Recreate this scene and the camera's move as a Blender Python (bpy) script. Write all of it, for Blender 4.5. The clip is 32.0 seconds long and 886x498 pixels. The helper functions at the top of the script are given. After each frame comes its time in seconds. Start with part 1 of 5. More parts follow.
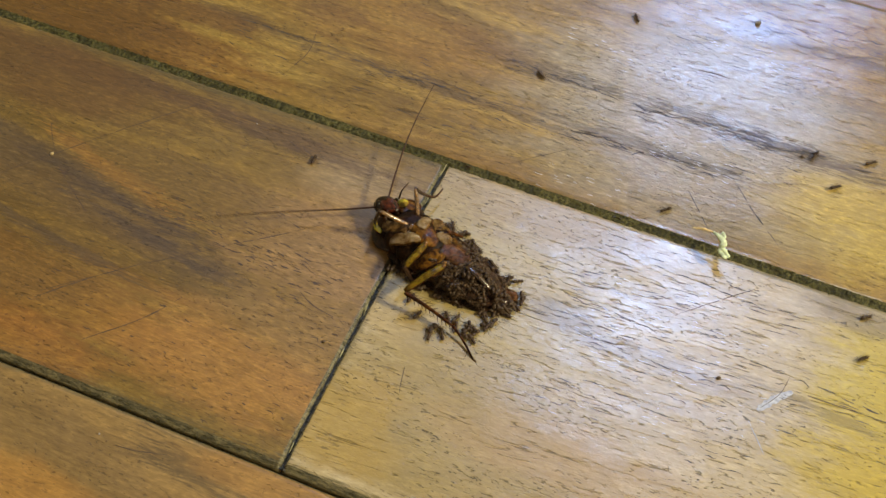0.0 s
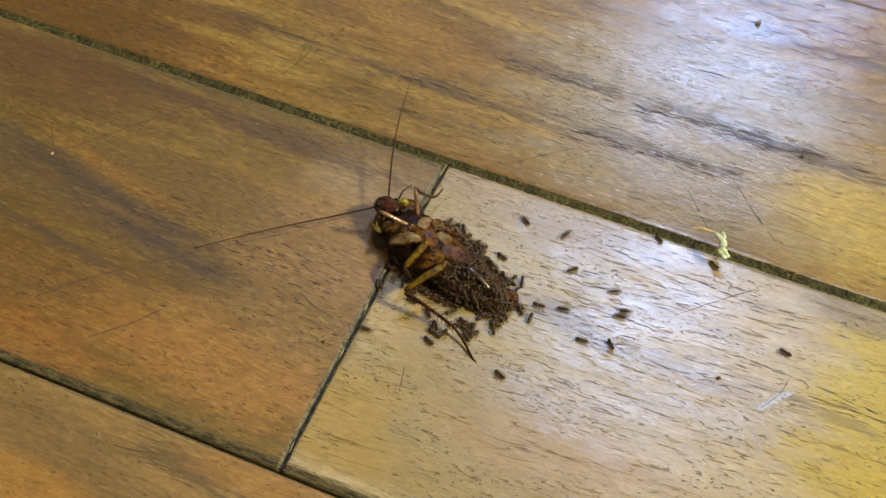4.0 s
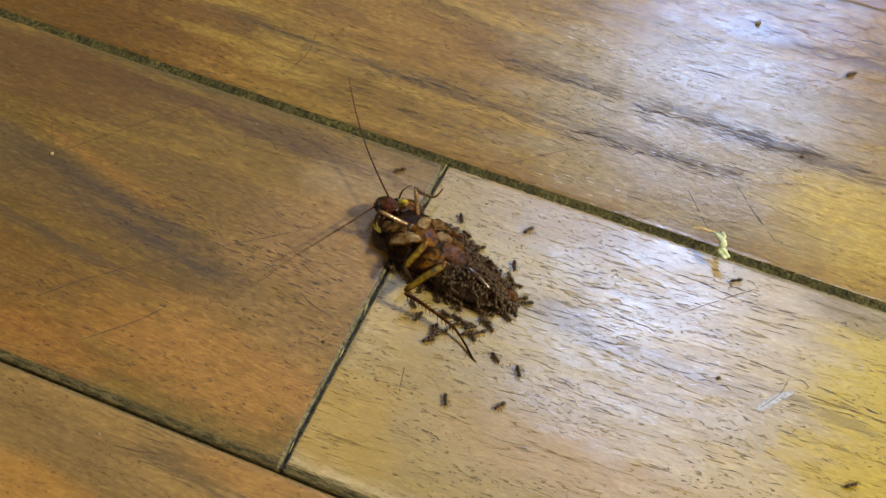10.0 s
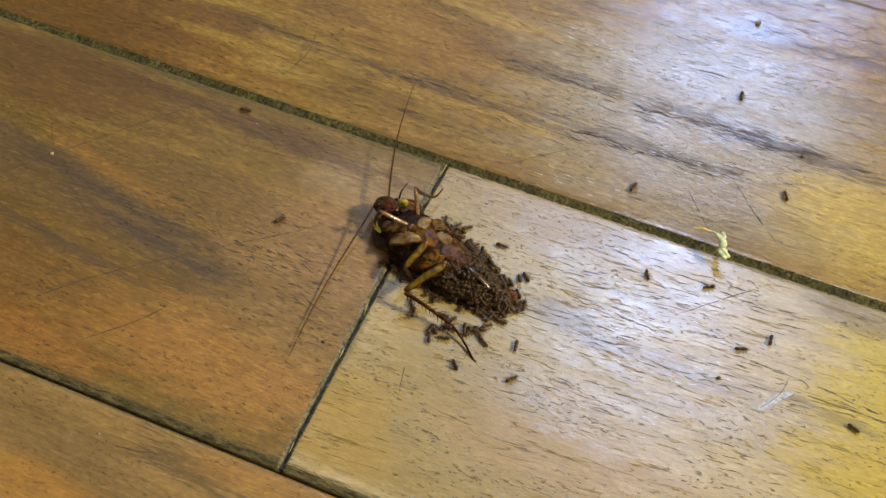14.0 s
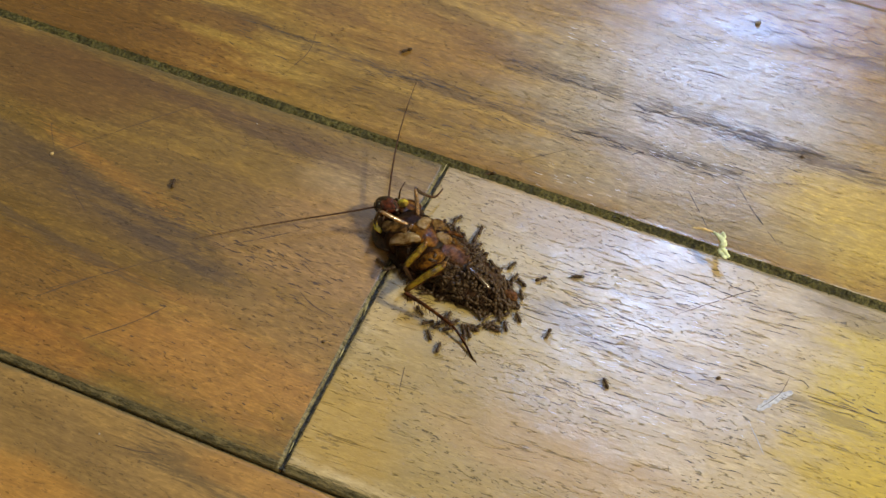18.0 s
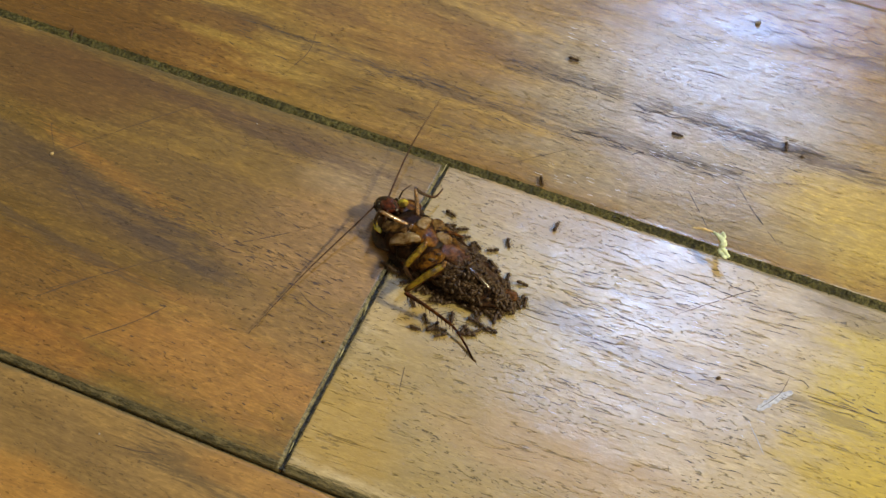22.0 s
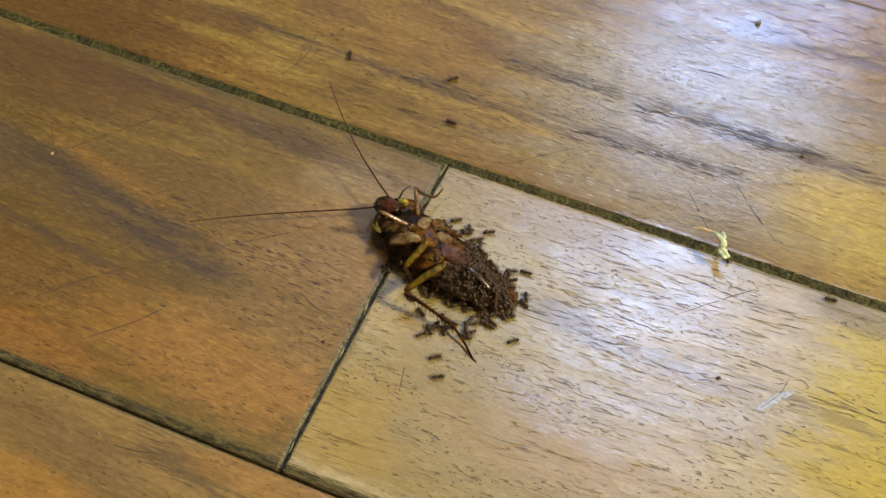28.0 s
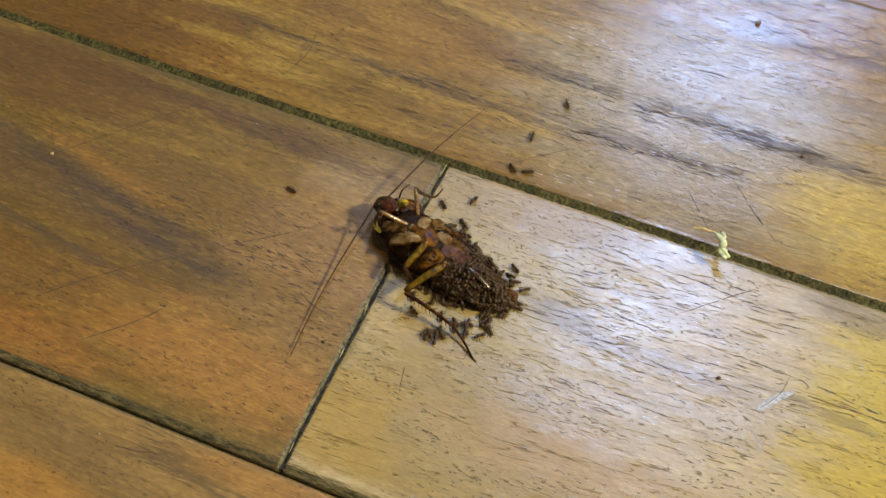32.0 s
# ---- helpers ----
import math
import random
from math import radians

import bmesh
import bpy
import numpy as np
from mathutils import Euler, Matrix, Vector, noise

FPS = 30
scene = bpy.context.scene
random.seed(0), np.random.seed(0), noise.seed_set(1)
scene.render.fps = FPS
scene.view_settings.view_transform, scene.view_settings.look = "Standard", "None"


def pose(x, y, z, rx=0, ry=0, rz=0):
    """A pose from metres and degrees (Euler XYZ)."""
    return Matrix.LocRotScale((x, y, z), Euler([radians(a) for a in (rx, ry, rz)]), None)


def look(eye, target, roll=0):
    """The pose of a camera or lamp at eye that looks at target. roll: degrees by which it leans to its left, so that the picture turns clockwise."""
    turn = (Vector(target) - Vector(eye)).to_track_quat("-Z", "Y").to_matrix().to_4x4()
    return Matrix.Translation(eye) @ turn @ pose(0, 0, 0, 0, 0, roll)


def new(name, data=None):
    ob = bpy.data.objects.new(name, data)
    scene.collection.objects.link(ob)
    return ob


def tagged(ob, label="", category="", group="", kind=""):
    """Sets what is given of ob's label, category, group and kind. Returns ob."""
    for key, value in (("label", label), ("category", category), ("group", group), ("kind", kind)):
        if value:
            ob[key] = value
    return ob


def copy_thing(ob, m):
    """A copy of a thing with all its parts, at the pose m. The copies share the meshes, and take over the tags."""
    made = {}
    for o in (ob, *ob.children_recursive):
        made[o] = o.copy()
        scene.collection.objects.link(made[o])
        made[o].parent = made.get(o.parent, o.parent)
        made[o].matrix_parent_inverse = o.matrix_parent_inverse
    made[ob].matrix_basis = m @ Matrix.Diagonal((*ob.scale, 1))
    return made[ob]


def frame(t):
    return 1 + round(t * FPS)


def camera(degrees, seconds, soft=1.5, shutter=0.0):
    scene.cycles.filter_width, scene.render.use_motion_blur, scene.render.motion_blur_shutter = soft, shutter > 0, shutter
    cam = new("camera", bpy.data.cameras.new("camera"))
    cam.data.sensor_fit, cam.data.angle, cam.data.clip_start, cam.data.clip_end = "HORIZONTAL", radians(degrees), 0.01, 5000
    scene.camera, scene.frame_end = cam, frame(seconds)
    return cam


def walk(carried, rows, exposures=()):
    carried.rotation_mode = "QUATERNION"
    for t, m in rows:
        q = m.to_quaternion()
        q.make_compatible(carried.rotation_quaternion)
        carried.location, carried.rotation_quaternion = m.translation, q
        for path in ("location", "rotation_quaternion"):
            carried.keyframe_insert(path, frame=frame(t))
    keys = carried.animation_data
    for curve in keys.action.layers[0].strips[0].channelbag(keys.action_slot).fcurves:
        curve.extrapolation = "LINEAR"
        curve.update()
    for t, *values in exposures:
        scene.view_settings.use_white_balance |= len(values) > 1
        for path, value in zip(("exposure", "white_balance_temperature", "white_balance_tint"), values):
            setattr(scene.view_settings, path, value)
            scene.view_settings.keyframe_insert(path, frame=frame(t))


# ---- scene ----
# Close view of a dead cockroach on a worn plank floor, swarmed by ants. Lengths below in millimetres unless said.
MM = 0.001
TURN = -22.75                       # direction of the planks

cam = camera(39.39, 32.0, soft=1.45, shutter=1.0)
EYE = pose(0, -0.15689, 0.23793, 33.4, 0, 0)
walk(cam, [(0.0, EYE), (32.0, EYE)])

FLOOR = pose(0, 0, 0, 0, 0, TURN)   # the room's own axes: x along the planks, y across them


# ---- light ----
def area(name, x, y, z, target, sx, sy, watts, colour):
    data = bpy.data.lights.new(name, "AREA")
    data.shape, data.size, data.size_y, data.energy, data.color = "RECTANGLE", sx, sy, watts, colour
    ob = new(name, data)
    ob.matrix_world = FLOOR @ look((x, y, z), target)
    return ob


area("window_daylight", -0.03, 1.27, 1.40, (0.0, 0.0, 0.7), 0.175, 0.74, 19.8, (0.345, 0.56, 1.06))
area("room_lamp", 1.80, 0.42, 1.50, (0, 0, 0), 0.26, 0.26, 76.0, (0.985, 0.90, 0.575))

world = bpy.data.worlds.new("sky")
scene.world = world
world.use_nodes = True
sky = world.node_tree.nodes.new("ShaderNodeTexSky")
sky.sky_type, sky.sun_disc, sky.sun_elevation, sky.sun_rotation = "NISHITA", False, radians(35), radians(20)
world.node_tree.nodes["Background"].inputs["Strength"].default_value = 0.1
world.node_tree.links.new(sky.outputs[0], world.node_tree.nodes["Background"].inputs["Color"])


# ---- materials ----
class Tree:
    """A node tree that is filled by short calls."""

    def __init__(self, name):
        self.mat = bpy.data.materials.new(name)
        self.mat.use_nodes = True
        self.nt = self.mat.node_tree
        self.out = self.nt.nodes["Principled BSDF"]

    def put(self, socket, value):
        if isinstance(value, bpy.types.NodeSocket):
            self.nt.links.new(value, socket)
        elif isinstance(value, (tuple, list)) and len(value) == 3 and socket.type == "RGBA":
            socket.default_value = (*value, 1)
        else:
            socket.default_value = value

    def node(self, kind, **inputs):
        n = self.nt.nodes.new(kind)
        for k, v in inputs.items():
            self.put(n.inputs[int(k[1:]) if k[0] == "i" and k[1:].isdigit() else k.replace("_", " ")], v)
        return n

    def set(self, **inputs):
        for k, v in inputs.items():
            self.put(self.out.inputs[k.replace("_", " ")], v)

    def coords(self):
        return self.node("ShaderNodeTexCoord").outputs["Object"]

    def scaled(self, vec, s, offset=(0, 0, 0)):
        return self.node("ShaderNodeMapping", Vector=vec, Scale=s, Location=offset).outputs[0]

    def noise(self, vec, scale=1.0, detail=3.0, rough=0.55, distort=0.0):
        return self.node("ShaderNodeTexNoise", Vector=vec, Scale=scale, Detail=detail, Roughness=rough, Distortion=distort).outputs[0]

    def math(self, op, a, b=0.0):
        n = self.node("ShaderNodeMath", i0=a, i1=b)
        n.operation = op
        return n.outputs[0]

    def span(self, v, a, b, c=0.0, d=1.0):
        n = self.node("ShaderNodeMapRange", i0=v, i1=a, i2=b, i3=c, i4=d)
        n.interpolation_type = "SMOOTHSTEP"
        return n.outputs[0]

    def mix(self, f, a, b, blend="MIX"):
        n = self.nt.nodes.new("ShaderNodeMix")
        n.data_type, n.blend_type = "RGBA", blend
        self.put(n.inputs[0], f)
        self.put(n.inputs[6], a)
        self.put(n.inputs[7], b)
        return n.outputs[2]

    def bump(self, height, depth, strength=1.0, normal=None):
        n = self.node("ShaderNodeBump", Height=height, Distance=depth, Strength=strength)
        if normal is not None:
            self.put(n.inputs["Normal"], normal)
        return n.outputs[0]


def wood(name, tones, stains_and_light=(), seed=0.0, pores=0.5, dash=0.5, fibres=0.3, speck=(0.8, 2.6), shift=False, rough=0.46, gloss=(0.14, 0.21), coat=0.72, uneven=0.42, relief=1.0, fine=0.022, slant=0.0):
    """Worn varnished wood; x runs along the grain. tones: dark, middle, light. Then coloured patches, some of them
    painted sheen or shade: x, y, half length, half width, turn, colour, strength.
    """
    t = Tree(name)
    p = t.scaled(t.coords(), (1000, 1000, 1000), (seed * 31, seed * 17, seed))
    if shift:
        far = t.math("MULTIPLY", t.node("ShaderNodeObjectInfo").outputs["Random"], 900)
        move = t.node("ShaderNodeCombineXYZ", i0=far, i1=far, i2=far).outputs[0]
        p = t.node("ShaderNodeVectorMath", i0=p, i1=move).outputs[0]
    wob = t.node("ShaderNodeTexNoise", Vector=t.scaled(p, (0.03, 0.09, 0.05)), Scale=1.0, Detail=2.0).outputs[1]
    sub = t.node("ShaderNodeVectorMath", i0=wob, i1=(0.5, 0.5, 0.5))
    sub.operation = "SUBTRACT"
    mul = t.node("ShaderNodeVectorMath", i0=sub.outputs[0], i1=(8, 3, 0))
    mul.operation = "MULTIPLY"
    q = t.node("ShaderNodeVectorMath", i0=p, i1=mul.outputs[0]).outputs[0]
    broad = t.noise(t.scaled(q, (0.016, 0.085, 0.05)), 1.0, 4.0, 0.6)
    bands = t.noise(t.scaled(q, (0.025, 0.22, 0.1)), 1.0, 5.0, 0.65)
    fibre = t.noise(t.scaled(q, (0.16, 2.4, 0.5)), 1.0, 3.0, 0.65)
    specks = t.noise(t.scaled(p, (*speck, 1.0)), 1.0, 1.5, 0.5, 0.9)
    tiny = t.noise(t.scaled(p, (2.4, 4.5, 1.0)), 1.0, 2.0, 0.6)
    blot = t.noise(t.scaled(p, (0.10, 0.16, 0.1)), 1.0, 5.0, 0.7)
    mottle = t.noise(t.scaled(q, (0.38, 1.15, 0.3)), 1.0, 5.0, 0.72, 0.3)
    thin = t.noise(t.scaled(p, (0.045, 0.07, 0.1)), 1.0, 3.0, 0.6)      # where the pores gather
    col = t.mix(t.span(broad, 0.34, 0.66), tones[0], tones[1])
    col = t.mix(t.span(bands, 0.42, 0.72), col, tones[2])
    # patches of another colour, with ragged rims
    rag = t.math("ADD", t.math("MULTIPLY", bands, 1.0), t.math("ADD", t.math("MULTIPLY", blot, 0.9), t.math("MULTIPLY", mottle, 0.3)))
    fray = t.noise(t.scaled(q, (0.12, 2.0, 0.5)), 1.0, 4.0, 0.75)
    bare = 0.0                                                              # where the varnish is gone
    for x, y, rx, ry, turn, colour, strength in stains_and_light:
        m = t.node("ShaderNodeMapping", Vector=p if ry < 2.3 else q, Location=(x + seed * 31, y + seed * 17, 0), Rotation=(0, 0, radians(turn)), Scale=(rx, ry, 1e6))
        m.vector_type = "TEXTURE"
        ln = t.node("ShaderNodeVectorMath", i0=m.outputs[0])
        ln.operation = "LENGTH"
        d = t.math("ADD", ln.outputs["Value"], t.math("SUBTRACT", rag, 1.1))
        if ry < 4:
            d = t.math("ADD", d, t.math("MULTIPLY", t.math("SUBTRACT", fray, 0.5), 5.0))
        mask = t.span(d, 1.25, 0.5, 0.0, strength)
        col = t.mix(mask, col, colour)
        if sum(colour) < 0.22 or colour[2] < 0.007:
            bare = t.math("MAXIMUM", bare, mask)
    col = t.mix(t.span(fibre, 0.36, 0.64, fibres, 0.0), col, t.mix(1.0, col, (0.56, 0.52, 0.47), "MULTIPLY"))
    col = t.mix(t.span(mottle, 0.36, 0.66, uneven, 0.0), col, t.mix(1.0, col, (0.66, 0.64, 0.60), "MULTIPLY"))
    col = t.mix(t.span(mottle, 0.52, 0.74, 0.0, uneven), col, t.mix(1.0, col, (1.30, 1.28, 1.24), "MULTIPLY"))
    col = t.mix(t.span(blot, 0.48, 0.70, 0.0, 0.3), col, t.mix(1.0, col, (0.60, 0.60, 0.62), "MULTIPLY"))
    # fine wavy cracks that run a few millimetres along the grain and stop
    turned = t.node("ShaderNodeMapping", Vector=q, Rotation=(0, 0, radians(-slant))).outputs[0]
    crack = t.noise(t.scaled(turned, (0.045, 0.66, 0.3)), 1.0, 2.0, 0.5, 0.08)
    gap = t.noise(t.scaled(p, (0.16, 0.95, 0.3)), 1.0, 1.0, 0.5)
    crack = t.span(t.math("ABSOLUTE", t.math("SUBTRACT", crack, 0.5)), 0.003, fine, 1.0, 0.0)
    crack = t.math("MULTIPLY", crack, t.math("MULTIPLY", t.span(gap, 0.52, 0.58), t.span(thin, 0.36, 0.56, 0.1, dash)))
    dots = t.math("MULTIPLY", t.span(specks, 0.622, 0.672), t.span(thin, 0.60, 0.44, 0.15, 1.0))
    hole = t.math("MAXIMUM", dots, crack)
    col = t.mix(t.math("MULTIPLY", hole, pores), col, t.mix(1.0, col, (0.17, 0.15, 0.14), "MULTIPLY"))
    col = t.mix(t.span(tiny, 0.62, 0.74, 0.0, 0.30 * pores), col, t.mix(1.0, col, (0.45, 0.40, 0.36), "MULTIPLY"))
    t.set(Base_Color=col, IOR=1.5, Specular_IOR_Level=0.4)
    worn = t.noise(t.scaled(p, (0.05, 0.14, 0.1)), 1.0, 5.0, 0.6)
    t.set(Roughness=t.math("ADD", t.span(worn, 0.3, 0.7, rough - 0.05, rough + 0.08), t.math("MULTIPLY", bare, 0.10)))
    gone = t.math("ADD", t.math("MULTIPLY", hole, 0.15), t.math("MULTIPLY", bare, 0.30))
    t.set(Coat_Weight=t.span(t.math("ADD", worn, gone), 0.35, 1.0, coat, coat * 0.28), Coat_IOR=1.55)
    t.set(Coat_Roughness=t.span(worn, 0.3, 0.7, *gloss))
    ripple = t.noise(t.scaled(q, (0.26, 1.5, 1.0)), 1.0, 3.0, 0.65, 0.5)
    wave = t.noise(t.scaled(p, (0.05, 0.08, 0.05)), 1.0, 1.0)
    n = t.bump(wave, 0.22 * MM)
    n = t.bump(ripple, 0.05 * MM * relief, 0.7, n)
    n = t.bump(mottle, 0.05 * MM * relief, 0.6, n)
    n = t.bump(t.math("SUBTRACT", 1.0, hole), 0.14 * MM * relief, 0.75, n)
    t.set(Normal=n, Coat_Normal=n)
    return t.mat


def plain(name, colour, rough=0.5, grain=1.0, spread=0.25, bump=0.05, **more):
    """A simple surface whose colour and relief vary at two scales. grain: size of the grain."""
    t = Tree(name)
    p = t.coords()
    a, b = t.noise(p, 1000 / grain, 4.0), t.noise(p, 180 / grain, 2.0)
    low = tuple(c * (1 - spread) for c in colour)
    high = tuple(min(c * (1 + spread), 1) for c in colour)
    col = t.mix(t.span(a, 0.3, 0.7), low, high)
    col = t.mix(t.span(b, 0.35, 0.65, 0.0, 0.6), col, tuple(c * (1 - spread) for c in colour))
    t.set(Base_Color=col, Roughness=t.span(a, 0.3, 0.7, max(rough - 0.08, 0.03), rough + 0.08), **more)
    n = t.bump(a, bump * MM)
    t.set(Normal=n, Coat_Normal=n)
    return t.mat


BROWN, GOLD, TAN = (0.085, 0.042, 0.016), (0.20, 0.105, 0.033), (0.30, 0.165, 0.055)
DARK = (0.075, 0.052, 0.036)

wood_upper = wood("upper plank wood", ((0.199, 0.119, 0.024), (0.319, 0.194, 0.039), (0.405, 0.267, 0.059)), [
    # pale tan wood, greyed to put the window's bluish sheen into the colour
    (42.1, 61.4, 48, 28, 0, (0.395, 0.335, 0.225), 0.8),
    (-70, 26.9, 70, 0.9, 0, (0.105, 0.087, 0.039), 0.6), (60, 112.5, 90, 1.6, 0, (0.105, 0.087, 0.039), 0.7),
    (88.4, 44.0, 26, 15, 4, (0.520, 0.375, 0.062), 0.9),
    (-99.7, 33.0, 40, 9, 0, (0.251, 0.112, 0.021), 0.6),
    (-56.1, 59.0, 13, 5, 0, DARK, 0.61), (-64.9, 46.4, 30, 1.6, -6, DARK, 0.43),
    (-19.7, 45.5, 34, 1.9, -2, DARK, 0.50), (2.0, 60.8, 30, 2.2, -2, DARK, 0.47),
    (34.8, 47.6, 27, 2.2, -1, DARK, 0.47), (69.6, 59.6, 26, 2.4, -2, (0.092, 0.055, 0.026), 0.7),
    (45.2, 60.8, 26, 1.4, -3, DARK, 0.36), (64.1, 92.9, 26, 1.4, -4, DARK, 0.32),
    # (42.9, 36.0): tan wood with the same window sheen mixed in
    # (84, 26.6): whitish strip paints the window's highlight along the plank edge
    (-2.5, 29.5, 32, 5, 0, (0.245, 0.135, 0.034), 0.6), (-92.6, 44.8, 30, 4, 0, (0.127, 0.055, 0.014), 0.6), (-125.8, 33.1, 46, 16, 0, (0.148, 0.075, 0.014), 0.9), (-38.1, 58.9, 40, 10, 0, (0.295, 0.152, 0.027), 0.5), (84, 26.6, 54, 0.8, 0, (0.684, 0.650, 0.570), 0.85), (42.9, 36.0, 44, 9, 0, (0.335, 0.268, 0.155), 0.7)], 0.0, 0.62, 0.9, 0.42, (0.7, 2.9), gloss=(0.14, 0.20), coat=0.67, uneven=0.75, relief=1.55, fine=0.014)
wood_left = wood("left plank wood", ((0.149, 0.092, 0.018), (0.220, 0.136, 0.026), (0.266, 0.161, 0.030)), [
    (-60, -62.6, 75, 1.9, 0, (0.125, 0.103, 0.052), 0.6), (-10.3, -20, 44, 0.8, 90, (0.091, 0.075, 0.037), 0.6), (-60, 24.0, 90, 1.0, 0, (0.097, 0.081, 0.031), 0.6),
    (-23.3, 10.5, 17, 10, 0, (0.36, 0.255, 0.125), 0.75),
    # (-98.8, -31.8): broad patch, darker brown towards the left
    (-32.6, -46.4, 34, 12, -4, (0.385, 0.197, 0.046), 0.8), (-75.8, -45.9, 40, 12, -3, (0.310, 0.140, 0.023), 0.45), (-98.8, -31.8, 40, 26, -4, (0.124, 0.069, 0.013), 0.45),
    (-76.2, -58.7, 22, 8, 0, (0.366, 0.138, 0.020), 0.4),
    (-87.8, -17.8, 48, 8, -10, (0.132, 0.083, 0.037), 0.5), (-52.6, -25.9, 34, 7, -9, (0.138, 0.086, 0.038), 0.25), (-86.5, -15.0, 34, 1.9, -10, DARK, 0.7), (-64.1, -23.9, 26, 1.6, -10, DARK, 0.65), (-42.8, -25.1, 18, 1.2, -9, DARK, 0.35), (-89.7, -31.5, 26, 1.5, -8, DARK, 0.5),
    (-19.0, -32.8, 22, 9, -6, (0.287, 0.172, 0.052), 0.7), (-95.9, 17.9, 50, 4, -2, (0.086, 0.043, 0.016), 0.55),
    (-46.8, 16.5, 36, 3.5, -4, (0.097, 0.054, 0.026), 0.6), (-82.1, -9.5, 22, 2.5, -14, (0.366, 0.172, 0.023), 0.7),
    (-23.3, -9.6, 28, 17, 0, (0.333, 0.198, 0.071), 0.85), (-118.9, 11.9, 44, 13, 0, (0.129, 0.065, 0.013), 0.8), (-63.4, -7.0, 36, 9, -4, (0.183, 0.109, 0.028), 0.6), (-105.8, -12.2, 24, 5, -6, (0.102, 0.065, 0.025), 0.6)], 0.0, 0.56, 0.35, 0.32, (0.75, 2.3), coat=0.42, uneven=0.8, relief=1.3)
wood_right = wood("right plank wood", ((0.376, 0.284, 0.138), (0.429, 0.331, 0.170), (0.477, 0.376, 0.201)), [
    (50, -62.8, 75, 1.5, 0, (0.090, 0.080, 0.045), 0.85), (-8.5, -20, 44, 1.0, 90, (0.090, 0.080, 0.045), 0.7), (60, 24.2, 90, 0.8, 0, (0.090, 0.080, 0.045), 0.6), (-6, 20, 12, 5, -20, (0.233, 0.191, 0.106), 0.5),
    # (-2.7, 12.0), (9.8, -21.5): yellow-olive wood with the body's soft shadow mixed in
    # (15.7, -12.8): warm tint where the window's blue sheen ends, put into the colour
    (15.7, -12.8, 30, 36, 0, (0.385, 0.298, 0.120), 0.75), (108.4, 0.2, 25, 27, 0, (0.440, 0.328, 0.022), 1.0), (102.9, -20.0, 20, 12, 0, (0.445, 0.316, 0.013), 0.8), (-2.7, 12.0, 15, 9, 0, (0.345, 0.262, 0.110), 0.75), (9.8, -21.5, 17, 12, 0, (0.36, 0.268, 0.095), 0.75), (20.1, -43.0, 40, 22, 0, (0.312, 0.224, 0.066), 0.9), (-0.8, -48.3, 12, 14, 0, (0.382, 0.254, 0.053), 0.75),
    (43.5, -38.6, 30, 8, 0, (0.403, 0.265, 0.106), 0.5), (31.7, -5.2, 11, 4, -8, (0.180, 0.143, 0.117), 0.4),
    (91.4, 20.5, 12, 4, 0, (0.148, 0.106, 0.058), 0.6), (93.2, -7.2, 22, 1.4, -6, DARK, 0.4),
    (-2.6, -21.0, 12, 7, 0, (0.424, 0.307, 0.127), 0.6), (16.1, 23.0, 30, 14, 0, (0.329, 0.239, 0.122), 0.8), (59.2, -9.9, 36, 3, -3, (0.212, 0.159, 0.106), 0.4)], 0.0, 0.74, 0.85, 0.12, (0.62, 2.1), gloss=(0.19, 0.26), coat=0.78, uneven=0.45, relief=1.3, slant=4.0)
wood_lower = wood("lower plank wood", ((0.231, 0.143, 0.043), (0.290, 0.177, 0.053), (0.329, 0.205, 0.062)), [
    (-40, -64.3, 80, 0.8, 0, (0.101, 0.084, 0.033), 0.5),
    (-52.0, -77.0, 26, 8, -12, (0.199, 0.125, 0.043), 0.6), (-57.4, -87.4, 18, 6, 0, (0.438, 0.213, 0.039), 0.6),
    (-26.4, -70.3, 16, 3, -8, (0.072, 0.051, 0.022), 0.6), (-9.7, -67.3, 20, 5, 0, (0.384, 0.200, 0.043), 0.6)], 0.0, 0.5, 0.2, 0.35, (0.8, 2.0), coat=0.5, uneven=0.6)
wood_other = wood("old plank wood", (BROWN, GOLD, TAN), (), 3.0, 0.5, 0.5, 0.3, (0.6, 2.5), True)



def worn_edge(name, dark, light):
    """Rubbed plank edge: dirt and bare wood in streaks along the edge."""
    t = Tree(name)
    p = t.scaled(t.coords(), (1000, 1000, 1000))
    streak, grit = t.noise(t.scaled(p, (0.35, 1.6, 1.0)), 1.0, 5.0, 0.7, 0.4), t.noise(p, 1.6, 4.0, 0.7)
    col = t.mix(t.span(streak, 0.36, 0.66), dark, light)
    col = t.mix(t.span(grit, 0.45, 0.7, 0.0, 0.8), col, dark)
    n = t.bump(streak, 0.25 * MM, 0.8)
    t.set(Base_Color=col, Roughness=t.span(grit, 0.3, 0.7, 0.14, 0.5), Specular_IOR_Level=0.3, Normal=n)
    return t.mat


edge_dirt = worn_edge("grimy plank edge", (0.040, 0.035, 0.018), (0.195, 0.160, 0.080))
moss = plain("green grime in the joint", (0.066, 0.058, 0.018), 0.6, 0.7, 0.7, 0.35, Specular_IOR_Level=0.12)
black_joint = plain("black grime in the joint", (0.030, 0.028, 0.018), 0.45, 0.7, 0.6, 0.3)
wax = plain("hardened varnish bead", (0.30, 0.27, 0.15), 0.10, 0.8, 0.4, 0.1)
plaster = plain("cream wall paint", (0.55, 0.47, 0.36), 0.75, 30, 0.06, 0.3)
white_paint = plain("white gloss paint", (0.55, 0.53, 0.49), 0.35, 20, 0.05, 0.1)
